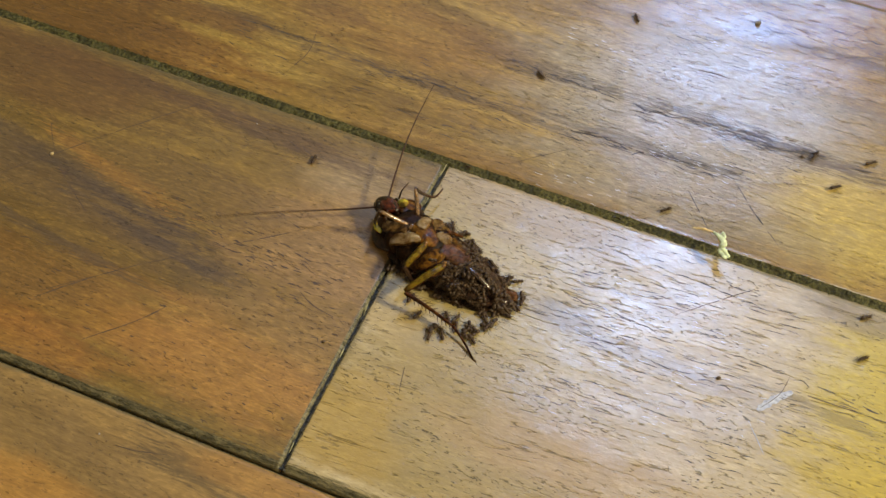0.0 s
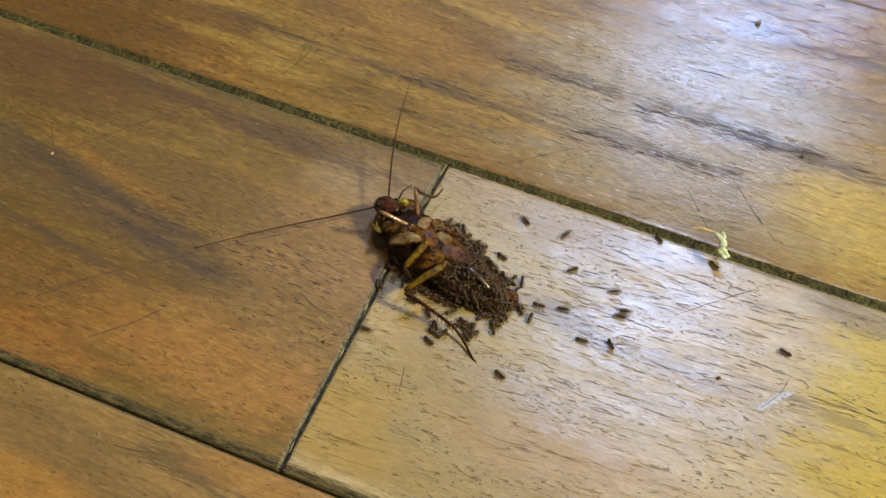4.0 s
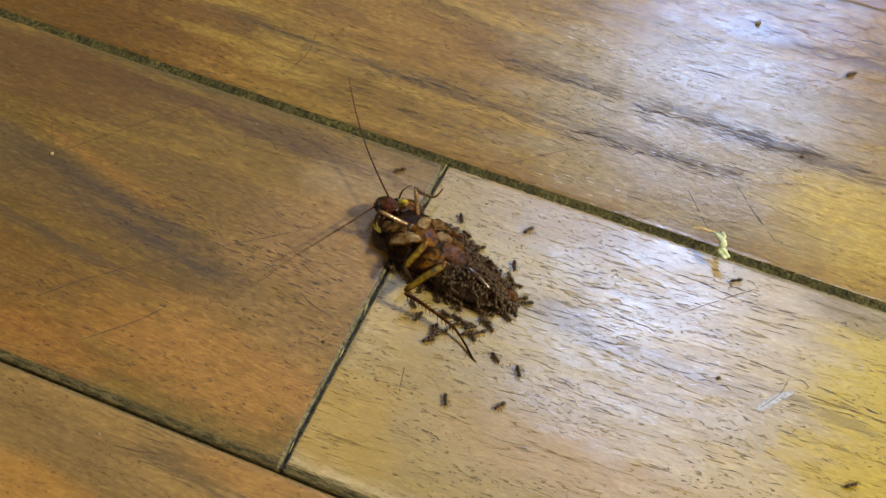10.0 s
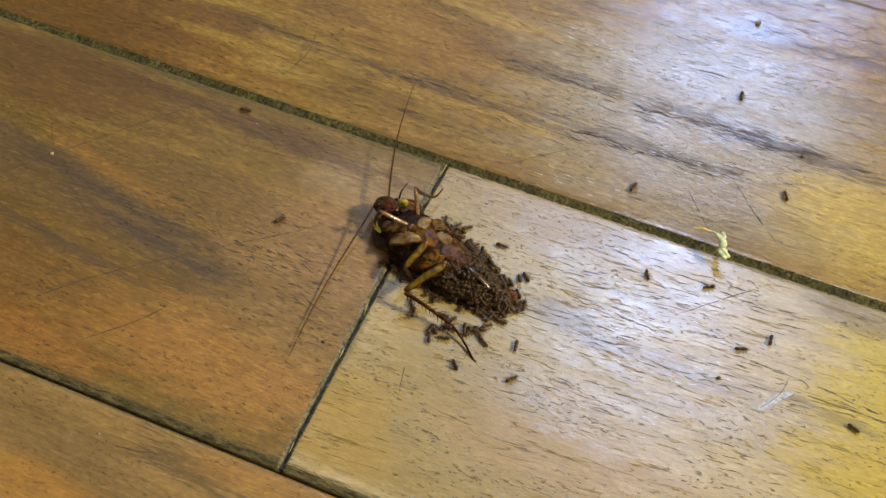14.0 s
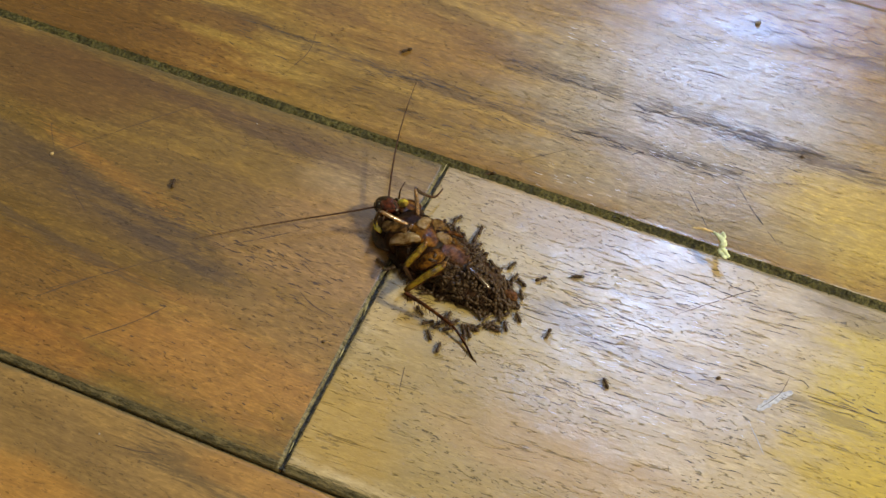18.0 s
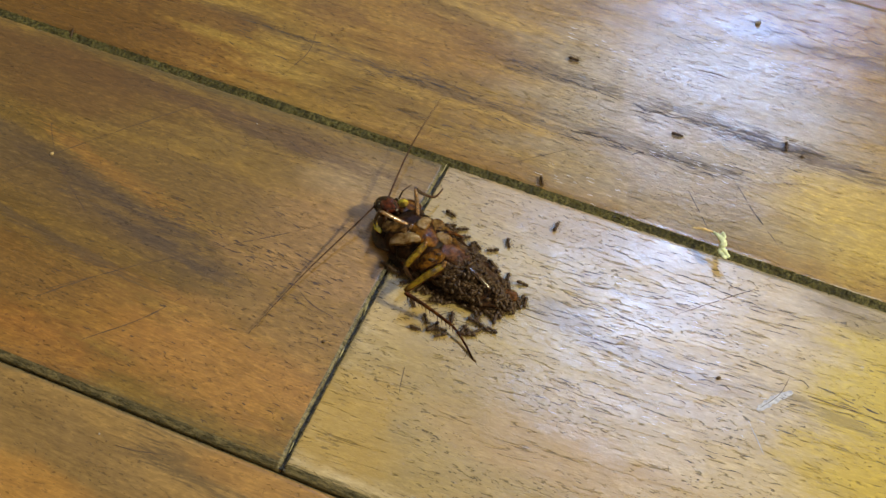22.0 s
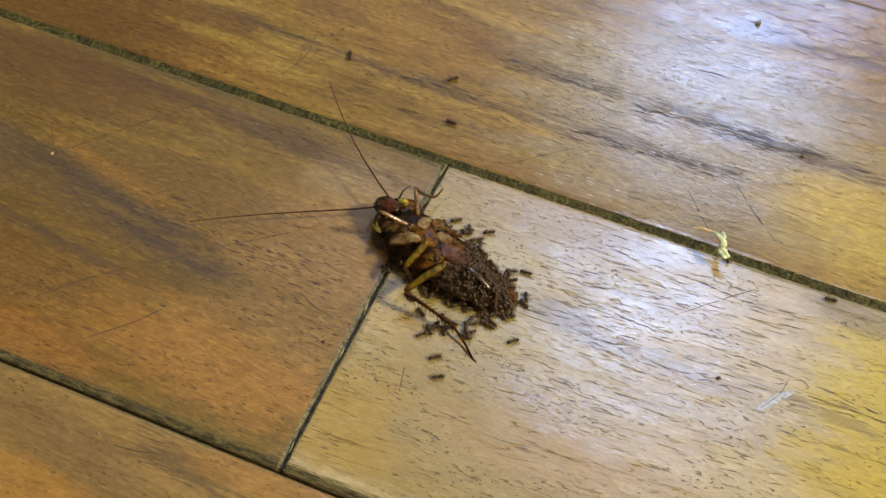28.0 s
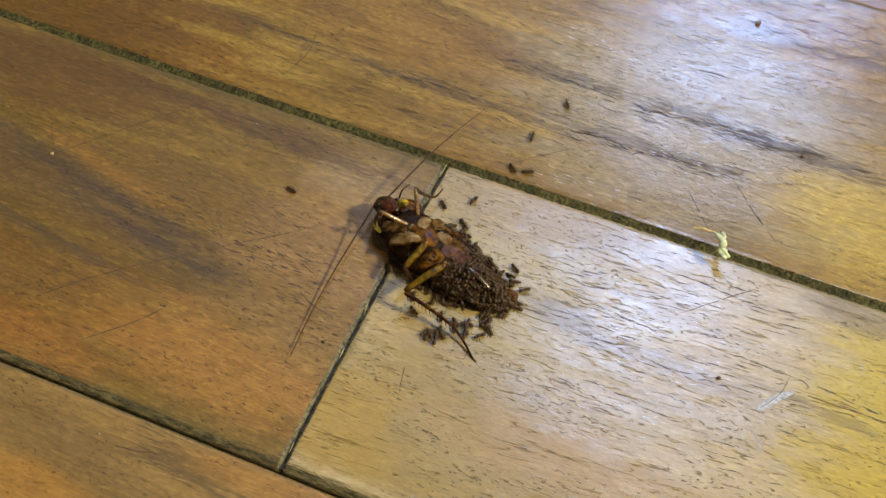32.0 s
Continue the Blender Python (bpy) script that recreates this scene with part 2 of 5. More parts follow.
scratch_dark = plain("dirty scratch", (0.075, 0.045, 0.024), 0.6, 1.0, 0.4, 0.02)
scratch_black = plain("black crack", (0.062, 0.050, 0.042), 0.55, 1.0, 0.4, 0.02)
glint_white = plain("painted white varnish glint", (0.60, 0.58, 0.56), 0.25, 0.8, 0.3, 0.03)
scratch_light = plain("raw scratch", (0.37, 0.36, 0.36), 0.35, 1.0, 0.35, 0.02)

def shell(name, dark, mid, light, grain=1.1, wet=0.22, soft=0.15, bump=0.16):
    """Insect skin: mottled from dark to light, thin and a little see-through, with a wet gloss broken by creases."""
    t = Tree(name)
    p = t.scaled(t.coords(), (1000, 1000, 1000))
    a = t.noise(p, 0.75 / grain, 5.0, 0.68, 0.6)
    b = t.noise(p, 2.6 / grain, 4.0, 0.65, 0.3)
    col = t.mix(t.span(a, 0.40, 0.55), dark, mid)
    col = t.mix(t.span(a, 0.54, 0.68), col, light)
    col = t.mix(t.span(b, 0.50, 0.66, 0.0, 0.45), col, dark)
    t.set(Base_Color=col, Roughness=t.span(b, 0.3, 0.7, 0.28, 0.55), Specular_IOR_Level=0.05, Coat_Weight=wet, Coat_Roughness=0.05)
    t.set(Subsurface_Weight=soft, Subsurface_Scale=0.0012, Subsurface_Radius=(1.0, 0.45, 0.12))
    n = t.bump(a, bump * MM, 1.0)
    n = t.bump(b, bump * 0.6 * MM, 0.8, n)
    t.set(Normal=n, Coat_Normal=n)
    return t.mat


chitin = shell("amber chitin", (0.016, 0.006, 0.002), (0.075, 0.032, 0.005), (0.150, 0.072, 0.012), 1.1, 0.16)
chitin_red = shell("red-brown chitin", (0.012, 0.004, 0.002), (0.046, 0.015, 0.004), (0.110, 0.040, 0.008), 1.1, 0.08)
chitin_dark = shell("dark brown chitin", (0.014, 0.006, 0.004), (0.038, 0.017, 0.008), (0.065, 0.028, 0.012), 0.9, 0.6, 0.0, 0.10)
# blackened to put the shade under the lobes into the colour
chitin_shaded = shell("brown chitin darkened as shade", (0.008, 0.004, 0.002), (0.020, 0.009, 0.004), (0.050, 0.023, 0.008), 1.1, 0.08)
chitin_pale = shell("pale tan chitin", (0.090, 0.042, 0.009), (0.195, 0.128, 0.056), (0.300, 0.222, 0.125), 2.2, 0.15)
chitin_tan = shell("dull tan chitin", (0.022, 0.009, 0.003), (0.110, 0.057, 0.014), (0.220, 0.130, 0.045), 1.3, 0.15)
chitin_honey = shell("honey-coloured thin chitin", (0.024, 0.008, 0.002), (0.125, 0.051, 0.005), (0.220, 0.102, 0.011), 1.3, 0.2)
chitin_leg = shell("olive-yellow leg chitin", (0.050, 0.026, 0.003), (0.145, 0.090, 0.006), (0.230, 0.158, 0.012), 1.6, 0.3, 0.3, 0.06)
chitin_yellow = shell("yellow shield margin", (0.16, 0.10, 0.012), (0.33, 0.25, 0.020), (0.46, 0.38, 0.05), 1.6, 0.3)
chitin_face = shell("deep red face chitin", (0.010, 0.004, 0.003), (0.070, 0.013, 0.005), (0.130, 0.032, 0.012), 1.0, 1.0, 0.1, 0.05)
chitin_tail = shell("reddish tail chitin", (0.030, 0.012, 0.004), (0.105, 0.043, 0.014), (0.175, 0.085, 0.032))
chitin_gloss = plain("wet dark chitin", (0.045, 0.017, 0.007), 0.25, 0.8, 0.6, 0.03, Coat_Weight=1.0, Coat_Roughness=0.08)
chitin_shin = plain("glossy brown leg chitin", (0.17, 0.080, 0.020), 0.22, 0.9, 0.5, 0.015, Specular_IOR_Level=0.8, Coat_Weight=1.0, Coat_Roughness=0.13, Coat_IOR=1.9)
eye_black = plain("black eye", (0.014, 0.008, 0.006), 0.10, 0.3, 0.3, 0.01)
horn = plain("brown feeler", (0.050, 0.022, 0.010), 0.5, 0.5, 0.3, 0.01, Specular_IOR_Level=0.2)
ant_brown = plain("brown ant", (0.066, 0.039, 0.021), 0.5, 0.5, 0.35, 0.01, Specular_IOR_Level=0.2)
ant_dark = plain("dark ant gaster", (0.047, 0.027, 0.014), 0.45, 0.5, 0.35, 0.01, Specular_IOR_Level=0.25)
leaf_green = plain("pale green scrap", (0.52, 0.58, 0.36), 0.55, 0.9, 0.35, 0.05)
straw = plain("straw scrap", (0.55, 0.40, 0.18), 0.5, 1.0, 0.3, 0.05)
crumb_tan = plain("tan crumb", (0.24, 0.19, 0.13), 0.6, 0.6, 0.5, 0.1)
crumb_brown = plain("brown crumb", (0.10, 0.06, 0.03), 0.6, 0.6, 0.5, 0.1)


# ---- mesh helpers ----
def mesh_of(name, bm, *mats):
    me = bpy.data.meshes.new(name)
    bm.normal_update()
    bm.to_mesh(me)
    bm.free()
    for m in mats:
        me.materials.append(m)
    me.polygons.foreach_set("use_smooth", [True] * len(me.polygons))
    return me


def part(name, bm, material, parent, label="", at=None):
    """One mesh under a thing or a part. bm in millimetres."""
    if isinstance(bm, bmesh.types.BMesh):
        bmesh.ops.scale(bm, vec=(MM, MM, MM), verts=bm.verts)
        bm = mesh_of(name, bm, *(material if isinstance(material, (list, tuple)) else (material,)))
    ob = new(name, bm)
    ob.parent = parent
    if at is not None:
        ob.matrix_basis = at
    return tagged(ob, label)


def rings(bm, loops, cap=True, mat=0):
    """Skin over closed loops of points."""
    rows = [[bm.verts.new(p) for p in loop] for loop in loops]
    n = len(rows[0])
    for a, b in zip(rows, rows[1:]):
        for i in range(n):
            bm.faces.new((a[i], a[(i + 1) % n], b[(i + 1) % n], b[i])).material_index = mat
    if cap:
        bm.faces.new(rows[0][::-1]).material_index = mat
        bm.faces.new(rows[-1]).material_index = mat
    return rows


def tube(bm, pts, radii, sides=7, flat=1.0, mat=0):
    """A round limb along points; flat squeezes it."""
    pts = [Vector(p) for p in pts]
    loops = []
    for i, p in enumerate(pts):
        d = (pts[min(i + 1, len(pts) - 1)] - pts[max(i - 1, 0)]).normalized()
        side = d.cross(Vector((0, 0, 1)))
        side = side.normalized() if side.length > 1e-3 else Vector((1, 0, 0))
        up = side.cross(d)
        loops.append([p + radii[i] * (side * math.cos(a) + up * math.sin(a) * flat) for a in (2 * math.pi * k / sides for k in range(sides))])
    rings(bm, loops, True, mat)


def bend(pts, steps=5):
    """A smooth line through points."""
    pts = [Vector(p) for p in pts]
    out = []
    for i in range(len(pts) - 1):
        a, b, c, d = pts[max(i - 1, 0)], pts[i], pts[i + 1], pts[min(i + 2, len(pts) - 1)]
        for k in range(steps):
            t = k / steps
            out.append(0.5 * (2 * b + (c - a) * t + (2 * a - 5 * b + 4 * c - d) * t * t + (3 * b - a - 3 * c + d) * t ** 3))
    return out + [pts[-1]]


def blob(bm, centre, radii, turn=0.0, tilt=0.0, seg=12, ring=8, rough=0.0):
    m = Matrix.Translation(centre) @ Euler((0, radians(tilt), radians(turn))).to_matrix().to_4x4() @ Matrix.Diagonal((*radii, 1))
    made = bmesh.ops.create_uvsphere(bm, u_segments=seg, v_segments=ring, radius=1.0, matrix=m)
    if rough:
        for v in made["verts"]:
            v.co += noise.noise_vector(v.co * 0.9) * rough
    return made["verts"]


# ---- the floor ----
SEAM_LOW, SEAM_UP, SEAM_TOP, CROSS = -64.0, 25.7, 113.2, -9.55
CROWN = 1.25


CANT = ((SEAM_TOP, 0.0), (SEAM_UP, 0.072), (SEAM_LOW, -0.055), (-1e9, 0.030))   # slight cant of each row about its length


def crown(y, y0, y1):
    h = (y1 - y0) / 2
    d = y - (y0 + y1) / 2
    return -CROWN * (d / h) ** 2 + CROWN * 0.5 + next(c for low, c in CANT if y0 >= low - 1) * d


def plank_mesh(name, x0, x1, y0, y1, mats, bevels, lip=None):
    """A crowned plank; bevels: width and depth at the low side, high side, left end, right end."""
    def stations(a, b, ba, bb, n):
        low = [a + ba[0] * k / 10 for k in range(11)] + [a + ba[0] + d for d in (0.25, 0.6, 1.2, 2.5)]
        high = [b - bb[0] - d for d in (2.5, 1.2, 0.6, 0.25)] + [b - bb[0] * k / 10 for k in range(10, -1, -1)]
        mid = [low[-1] + (high[0] - low[-1]) * k / n for k in range(1, n)]
        return low + mid + high
    xs = stations(x0, x1, bevels[2], bevels[3], 60 if not lip else 300)
    ys = stations(y0, y1, bevels[0], bevels[1], 22 if lip or x0 == -900 and x1 == 900 else 160)

    def drop(d, b):
        return -b[1] * (1 - d / b[0]) ** 2 if d < b[0] else 0.0
    bm = bmesh.new()
    grid = []
    for y in ys:
        row = []
        for x in xs:
            z = crown(y, y0, y1) + min(drop(y - y0, bevels[0]), drop(y1 - y, bevels[1])) + min(drop(x - x0, bevels[2]), drop(x1 - x, bevels[3]))
            near = min(y - y0, y1 - y)
            wob = 0.10 * noise.noise((x * 0.11, y * 0.3, 3.1)) if near < 4 else 0.0
            if lip:      # a worn, slightly raised edge, shaped to catch the window's glint
                f = min(max((x - lip[0]) / 20, 0), 1) * min(max((lip[1] - x) / 20, 0), 1)
                z += f * lip[2] * math.exp(-((y - y0 - 1.2) / 0.6) ** 2) * (0.8 + 0.8 * noise.noise((x * 0.25, 0, 8.0)))
            side = min(x - x0, x1 - x)
            chip = (0.24 * noise.noise((y * 0.55, 7.0, x0)) + 0.12 * noise.noise((y * 1.9, 2.0, x0))) * max(0.0, 1 - side / 1.2) if side < 1.2 else 0.0
            if side < 0.7 and abs(x) < 30:
                z += (1 - side / 0.7) * (0.3 * noise.noise((x * 1.5, y * 0.8, 5.0)) + 0.2 * noise.noise((x * 2.5, y * 2.2, 1.0)))
            row.append(bm.verts.new((x + chip, y + wob, z)))
        grid.append(row)
    for j in range(len(ys) - 1):
        for i in range(len(xs) - 1):
            f = bm.faces.new((grid[j][i], grid[j][i + 1], grid[j + 1][i + 1], grid[j + 1][i]))
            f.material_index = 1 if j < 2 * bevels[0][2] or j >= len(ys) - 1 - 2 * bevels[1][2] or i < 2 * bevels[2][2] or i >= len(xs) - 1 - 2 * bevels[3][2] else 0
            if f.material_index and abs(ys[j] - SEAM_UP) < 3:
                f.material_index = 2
    rim = grid[0] + [r[-1] for r in grid[1:]] + grid[-1][-2::-1] + [r[0] for r in grid[-2:0:-1]]
    foot = [bm.verts.new((v.co.x, v.co.y, -6.0)) for v in rim]
    for i in range(len(rim)):
        k = (i + 1) % len(rim)
        bm.faces.new((rim[k], rim[i], foot[i], foot[k])).material_index = 1
    bmesh.ops.scale(bm, vec=(MM, MM, MM), verts=bm.verts)
    return mesh_of(name, bm, *mats)


bm = bmesh.new()
bmesh.ops.create_grid(bm, x_segments=1, y_segments=1, size=1.0, matrix=Matrix.Translation((0, -340, -6.0)) @ Matrix.Diagonal((2100, 1760, 1, 1)))
bmesh.ops.scale(bm, vec=(MM, MM, MM), verts=bm.verts)
floor = new("floor", mesh_of("floor", bm, black_joint))
floor.matrix_world = FLOOR
tagged(floor, "worn varnished hardwood plank floor with grimy joints", "floor", kind="structure")

SOFT, WIDE, END = (1.3, 0.55, 1), (2.8, 1.0, 3), (0.9, 0.5, 4)
view_planks = [
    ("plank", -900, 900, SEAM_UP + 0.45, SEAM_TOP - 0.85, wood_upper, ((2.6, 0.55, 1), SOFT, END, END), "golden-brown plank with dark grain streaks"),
    ("plank", -900, CROSS - 0.25, SEAM_LOW + 0.2, SEAM_UP - 0.5, wood_left, (WIDE, SOFT, END, END), "brown plank with orange patches"),
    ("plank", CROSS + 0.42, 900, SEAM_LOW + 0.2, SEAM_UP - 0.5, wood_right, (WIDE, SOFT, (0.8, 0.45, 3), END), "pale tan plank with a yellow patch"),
    ("plank", -900, 900, SEAM_LOW - 87.4, SEAM_LOW - 0.2, wood_lower, (SOFT, SOFT, END, END), "dull brown plank"),
    ("plank", -900, 900, SEAM_TOP + 1.1, SEAM_TOP + 87.4, wood_other, (SOFT, SOFT, END, END), "brown plank"),
]
for name, x0, x1, y0, y1, m, bev, label in view_planks:
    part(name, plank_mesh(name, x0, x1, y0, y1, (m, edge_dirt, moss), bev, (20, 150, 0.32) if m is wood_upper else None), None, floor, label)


def filler(name, x0, x1, y0, y1, z, lump, mat, along_x=True):
    """Uneven grime that fills a joint."""
    bm = bmesh.new()
    n = int(max(x1 - x0, y1 - y0) / 0.22)
    grid = []
    for i in range(n + 1):
        row = []
        for k in range(13):
            a, b = i / n, k / 12
            x, y = (x0 + (x1 - x0) * a, y0 + (y1 - y0) * b) if along_x else (x0 + (x1 - x0) * b, y0 + (y1 - y0) * a)
            h = (z if along_x else z + crown(y, SEAM_LOW + 0.45, SEAM_UP - 0.7)) + lump * noise.noise((x * 0.8, y * 0.8, 1.7)) + lump * 0.9 * noise.noise((x * 2.3, y * 2.3, 5.0))
            row.append(bm.verts.new((x, y, h)))
        grid.append(row)
    for i in range(n):
        for k in range(12):
            bm.faces.new((grid[i][k], grid[i + 1][k], grid[i + 1][k + 1], grid[i][k + 1]))
    bm.normal_update()
    if next(iter(bm.faces)).normal.z < 0:
        bmesh.ops.reverse_faces(bm, faces=bm.faces)
    return part(name, bm, mat, floor)


filler("joint_grime", -160, 160, SEAM_UP - 1.6, SEAM_UP + 1.6, -3.25, 0.25, moss)
filler("joint_grime", -160, 160, SEAM_TOP - 1.6, SEAM_TOP + 1.6, -0.6, 0.25, moss)
filler("joint_grime", -160, 160, SEAM_LOW - 1.2, SEAM_LOW + 1.2, -0.6, 0.4, black_joint)
filler("joint_grime", CROSS - 1.2, CROSS + 1.2, SEAM_LOW + 0.5, SEAM_UP - 1.0, -0.8, 0.35, black_joint, False)

rnd_bead = random.Random(5)
for k in range(11):
    y = SEAM_UP - 2 - 84 * (rnd_bead.random() ** 1.3)
    bm = bmesh.new()
    blob(bm, (CROSS + rnd_bead.uniform(-0.35, 0.1), y, crown(y, SEAM_LOW + 0.45, SEAM_UP - 0.7) - rnd_bead.uniform(0.3, 0.55)),
         (rnd_bead.uniform(0.10, 0.17), rnd_bead.uniform(0.8, 2.2), 0.22), rnd_bead.uniform(-6, 6), 0, 8, 6, 0.08)
    part("varnish_bead", bm, wax, floor)

# ---- room that closes the place ----
HIGH = 2.6


def slab(name, lo, hi, mat, label, category):
    bm = bmesh.new()
    bmesh.ops.create_cube(bm, size=1.0, matrix=Matrix.Translation([(a + b) / 2 for a, b in zip(lo, hi)]) @ Matrix.Diagonal([b - a for a, b in zip(lo, hi)] + [1]))
    me = mesh_of(name, bm, mat)
    me.polygons.foreach_set("use_smooth", [False] * len(me.polygons))
    ob = new(name, me)
    ob.matrix_world = FLOOR
    return tagged(ob, label, category, kind="structure")


slab("wall_south", (-2.1, -2.1, -0.02), (2.1, -2.0, HIGH), plaster, "plain cream painted plaster wall", "wall")
slab("wall_west", (-2.1, -2.0, -0.02), (-2.0, 1.3, HIGH), plaster, "plain cream painted plaster wall", "wall")
slab("wall_east", (2.0, -2.0, -0.02), (2.1, 1.3, HIGH), plaster, "plain cream painted plaster wall", "wall")
slab("wall_north", (-2.1, 1.3, -0.02), (-0.15, 1.42, HIGH), plaster, "plain cream painted plaster wall beside the window", "wall")
slab("wall_north", (0.15, 1.3, -0.02), (2.1, 1.42, HIGH), plaster, "plain cream painted plaster wall beside the window", "wall")
slab("wall_north", (-0.15, 1.3, -0.02), (0.15, 1.42, 1.01), plaster, "plain cream painted plaster wall under the window", "wall")
slab("wall_north", (-0.15, 1.3, 1.79), (0.15, 1.42, HIGH), plaster, "plain cream painted plaster wall over the window", "wall")
slab("ceiling", (-2.1, -2.1, HIGH), (2.1, 1.42, HIGH + 0.1), white_paint, "plain white painted ceiling", "ceiling")


# ---- scratches, painted glints and loose bits on the floor ----
def floor_z(x, y):
    """Height of the floor's surface in floor axes."""
    for y0, y1 in ((SEAM_LOW - 87.4, SEAM_LOW - 0.2), (SEAM_LOW + 0.2, SEAM_UP - 0.5), (SEAM_UP + 0.45, SEAM_TOP - 0.85), (SEAM_TOP + 1.1, SEAM_TOP + 87.4)):
        if y0 <= y <= y1:
            return crown(y, y0, y1) - 0.55 * max(0.0, 1 - min(y - y0, y1 - y) / 1.6) ** 2
    return -3.0


def scratch_or_glint(pts, width, mat, seed=0):
    """A thin worn line, or a painted glint, that follows the surface."""
    bm = bmesh.new()
    line = bend([(x, y, 0) for x, y in pts], 12)
    row = []
    for i, p in enumerate(line):
        d = line[min(i + 1, len(line) - 1)] - line[max(i - 1, 0)]
        side = Vector((-d.y, d.x, 0)).normalized()
        f = i / (len(line) - 1)
        w = width * (0.35 + 0.65 * math.sin(math.pi * min(max(f, 0.03), 0.97))) * (0.75 + 0.6 * noise.noise((p.x * 0.7, p.y * 0.7, seed)))
        p = p + side * 0.12 * noise.noise((p.x * 0.25, p.y * 0.25, seed + 4))
        row.append([bm.verts.new((q.x, q.y, floor_z(q.x, q.y) + 0.05)) for q in (p - side * w / 2, p + side * w / 2)])
    for a, b in zip(row, row[1:]):
        if (line[-1] - line[0]).length < 12 or noise.noise((a[0].co.x * 0.45, a[0].co.y * 0.45, seed + 9)) < 0.34:
            bm.faces.new((a[0], b[0], b[1], a[1]))
    bm.normal_update()
    if next(iter(bm.faces)).normal.z < 0:
        bmesh.ops.reverse_faces(bm, faces=bm.faces)
    return part("scratch_or_glint", bm, mat, floor)


for i, (pts, width, mat) in enumerate([
    ([(-106.2, -21.5), (-97.7, -11.1), (-89.3, -0.5)], 0.30, scratch_dark),
    ([(-89.3, -0.5), (-80.4, 10.4), (-70.5, 22.5)], 0.30, scratch_dark),
    ([(-78.3, -46.0), (-68.7, -37.6), (-62.2, -31.8), (-46.6, -19.4)], 0.30, scratch_dark),
    ([(-46.8, -19.1), (-38.0, -12.4), (-28.4, -4.2)], 0.26, scratch_dark),
    ([(-63.0, -53.2), (-56.4, -46.7), (-52.4, -41.9), (-48.4, -35.3)], 0.34, scratch_dark),
    ([(-78.7, -48.2), (-73.5, -42.5), (-68.9, -38.0)], 0.33, scratch_dark),
    ([(38.8, 74.5), (42.7, 74.9), (47.2, 74.7)], 0.41, scratch_dark),
    ([(26.8, 58.7), (33.6, 58.2), (40.6, 63.8)], 0.22, scratch_dark),
    ([(33.6, 58.2), (42.6, 59.6), (56.8, 60.2)], 0.22, scratch_dark),
    ([(47.6, 39.2), (51.2, 35.1), (55.9, 30.1)], 0.34, scratch_black),
    ([(57.9, 44.8), (63.8, 39.0), (71.0, 33.0)], 0.34, scratch_black),
    ([(77.3, -12.1), (80.0, -8.2), (83.1, -4.7)], 2.2, scratch_light),
    ([(77.3, -12.1), (80.8, -6.2), (81.8, -1.3)], 0.16, scratch_dark),
    ([(76.2, -15.3), (78.7, -18.6), (81.1, -21.8)], 0.3, scratch_light),
    ([(54.4, 4.4), (63.2, 13.1), (72.3, 21.8)], 0.22, scratch_dark),
    ([(-25.2, -23.3), (-20.9, -25.6), (-15.1, -26.7)], 0.30, scratch_dark),
    ([(-44.1, -72.0), (-39.2, -71.3), (-32.7, -69.7)], 0.34, scratch_dark),
    ([(-57.3, 51.8), (-56.2, 43.8), (-58.9, 36.0)], 0.26, scratch_dark),
    ([(69.3, 95.7), (72.6, 100.6), (76.8, 105.2)], 0.26, scratch_dark),
    ([(67.3, 88.7), (71.7, 91.7), (77.6, 94.6)], 0.22, scratch_dark),
    ([(11.7, 44.8), (22.2, 46.2), (34.0, 45.8), (46.5, 46.9)], 0.38, scratch_dark),
    ([(4.9, 31.5), (11.2, 36.2), (16.4, 40.0)], 0.19, scratch_dark),
    ([(4.4, -32.1), (5.0, -34.8), (5.9, -38.2)], 0.22, scratch_dark),
    ([(82.8, -4.3), (91.4, -4.3), (102.2, -4.0)], 0.30, scratch_dark),
    ([(32.7, -8.0), (39.6, -9.0), (46.4, -8.0)], 0.22, scratch_dark),
    ([(-106.0, 0.1), (-102.0, -5.4), (-97.6, -10.5)], 0.19, scratch_dark),
    ([(-95.8, -12.7), (-86.8, -19.3), (-78.8, -24.6)], 0.26, scratch_dark),
]):
    scratch_or_glint(pts, width, mat, i * 3.7)


def broken(pts, width, seed):
    """A crack of straight pieces that don't quite meet."""
    rnd = random.Random(seed)
    for a, b in zip(pts, pts[1:]):
        a, b = Vector(a), Vector(b)
        n = max(1, round((b - a).length / 5))
        for k in range(n):
            p, q = a.lerp(b, (k + rnd.uniform(0.0, 0.2)) / n), a.lerp(b, (k + rnd.uniform(0.75, 1.08)) / n)
            m = p.lerp(q, 0.5) + Vector((0, rnd.gauss(0, 0.12)))
            p, q = p + Vector((0, rnd.gauss(0, 0.3))), q + Vector((0, rnd.gauss(0, 0.3)))
            scratch_or_glint([tuple(p), tuple(m), tuple(q)], width * rnd.uniform(0.6, 1.3), scratch_black if a.y > 30 or a.x > 20 else scratch_dark, seed + k)


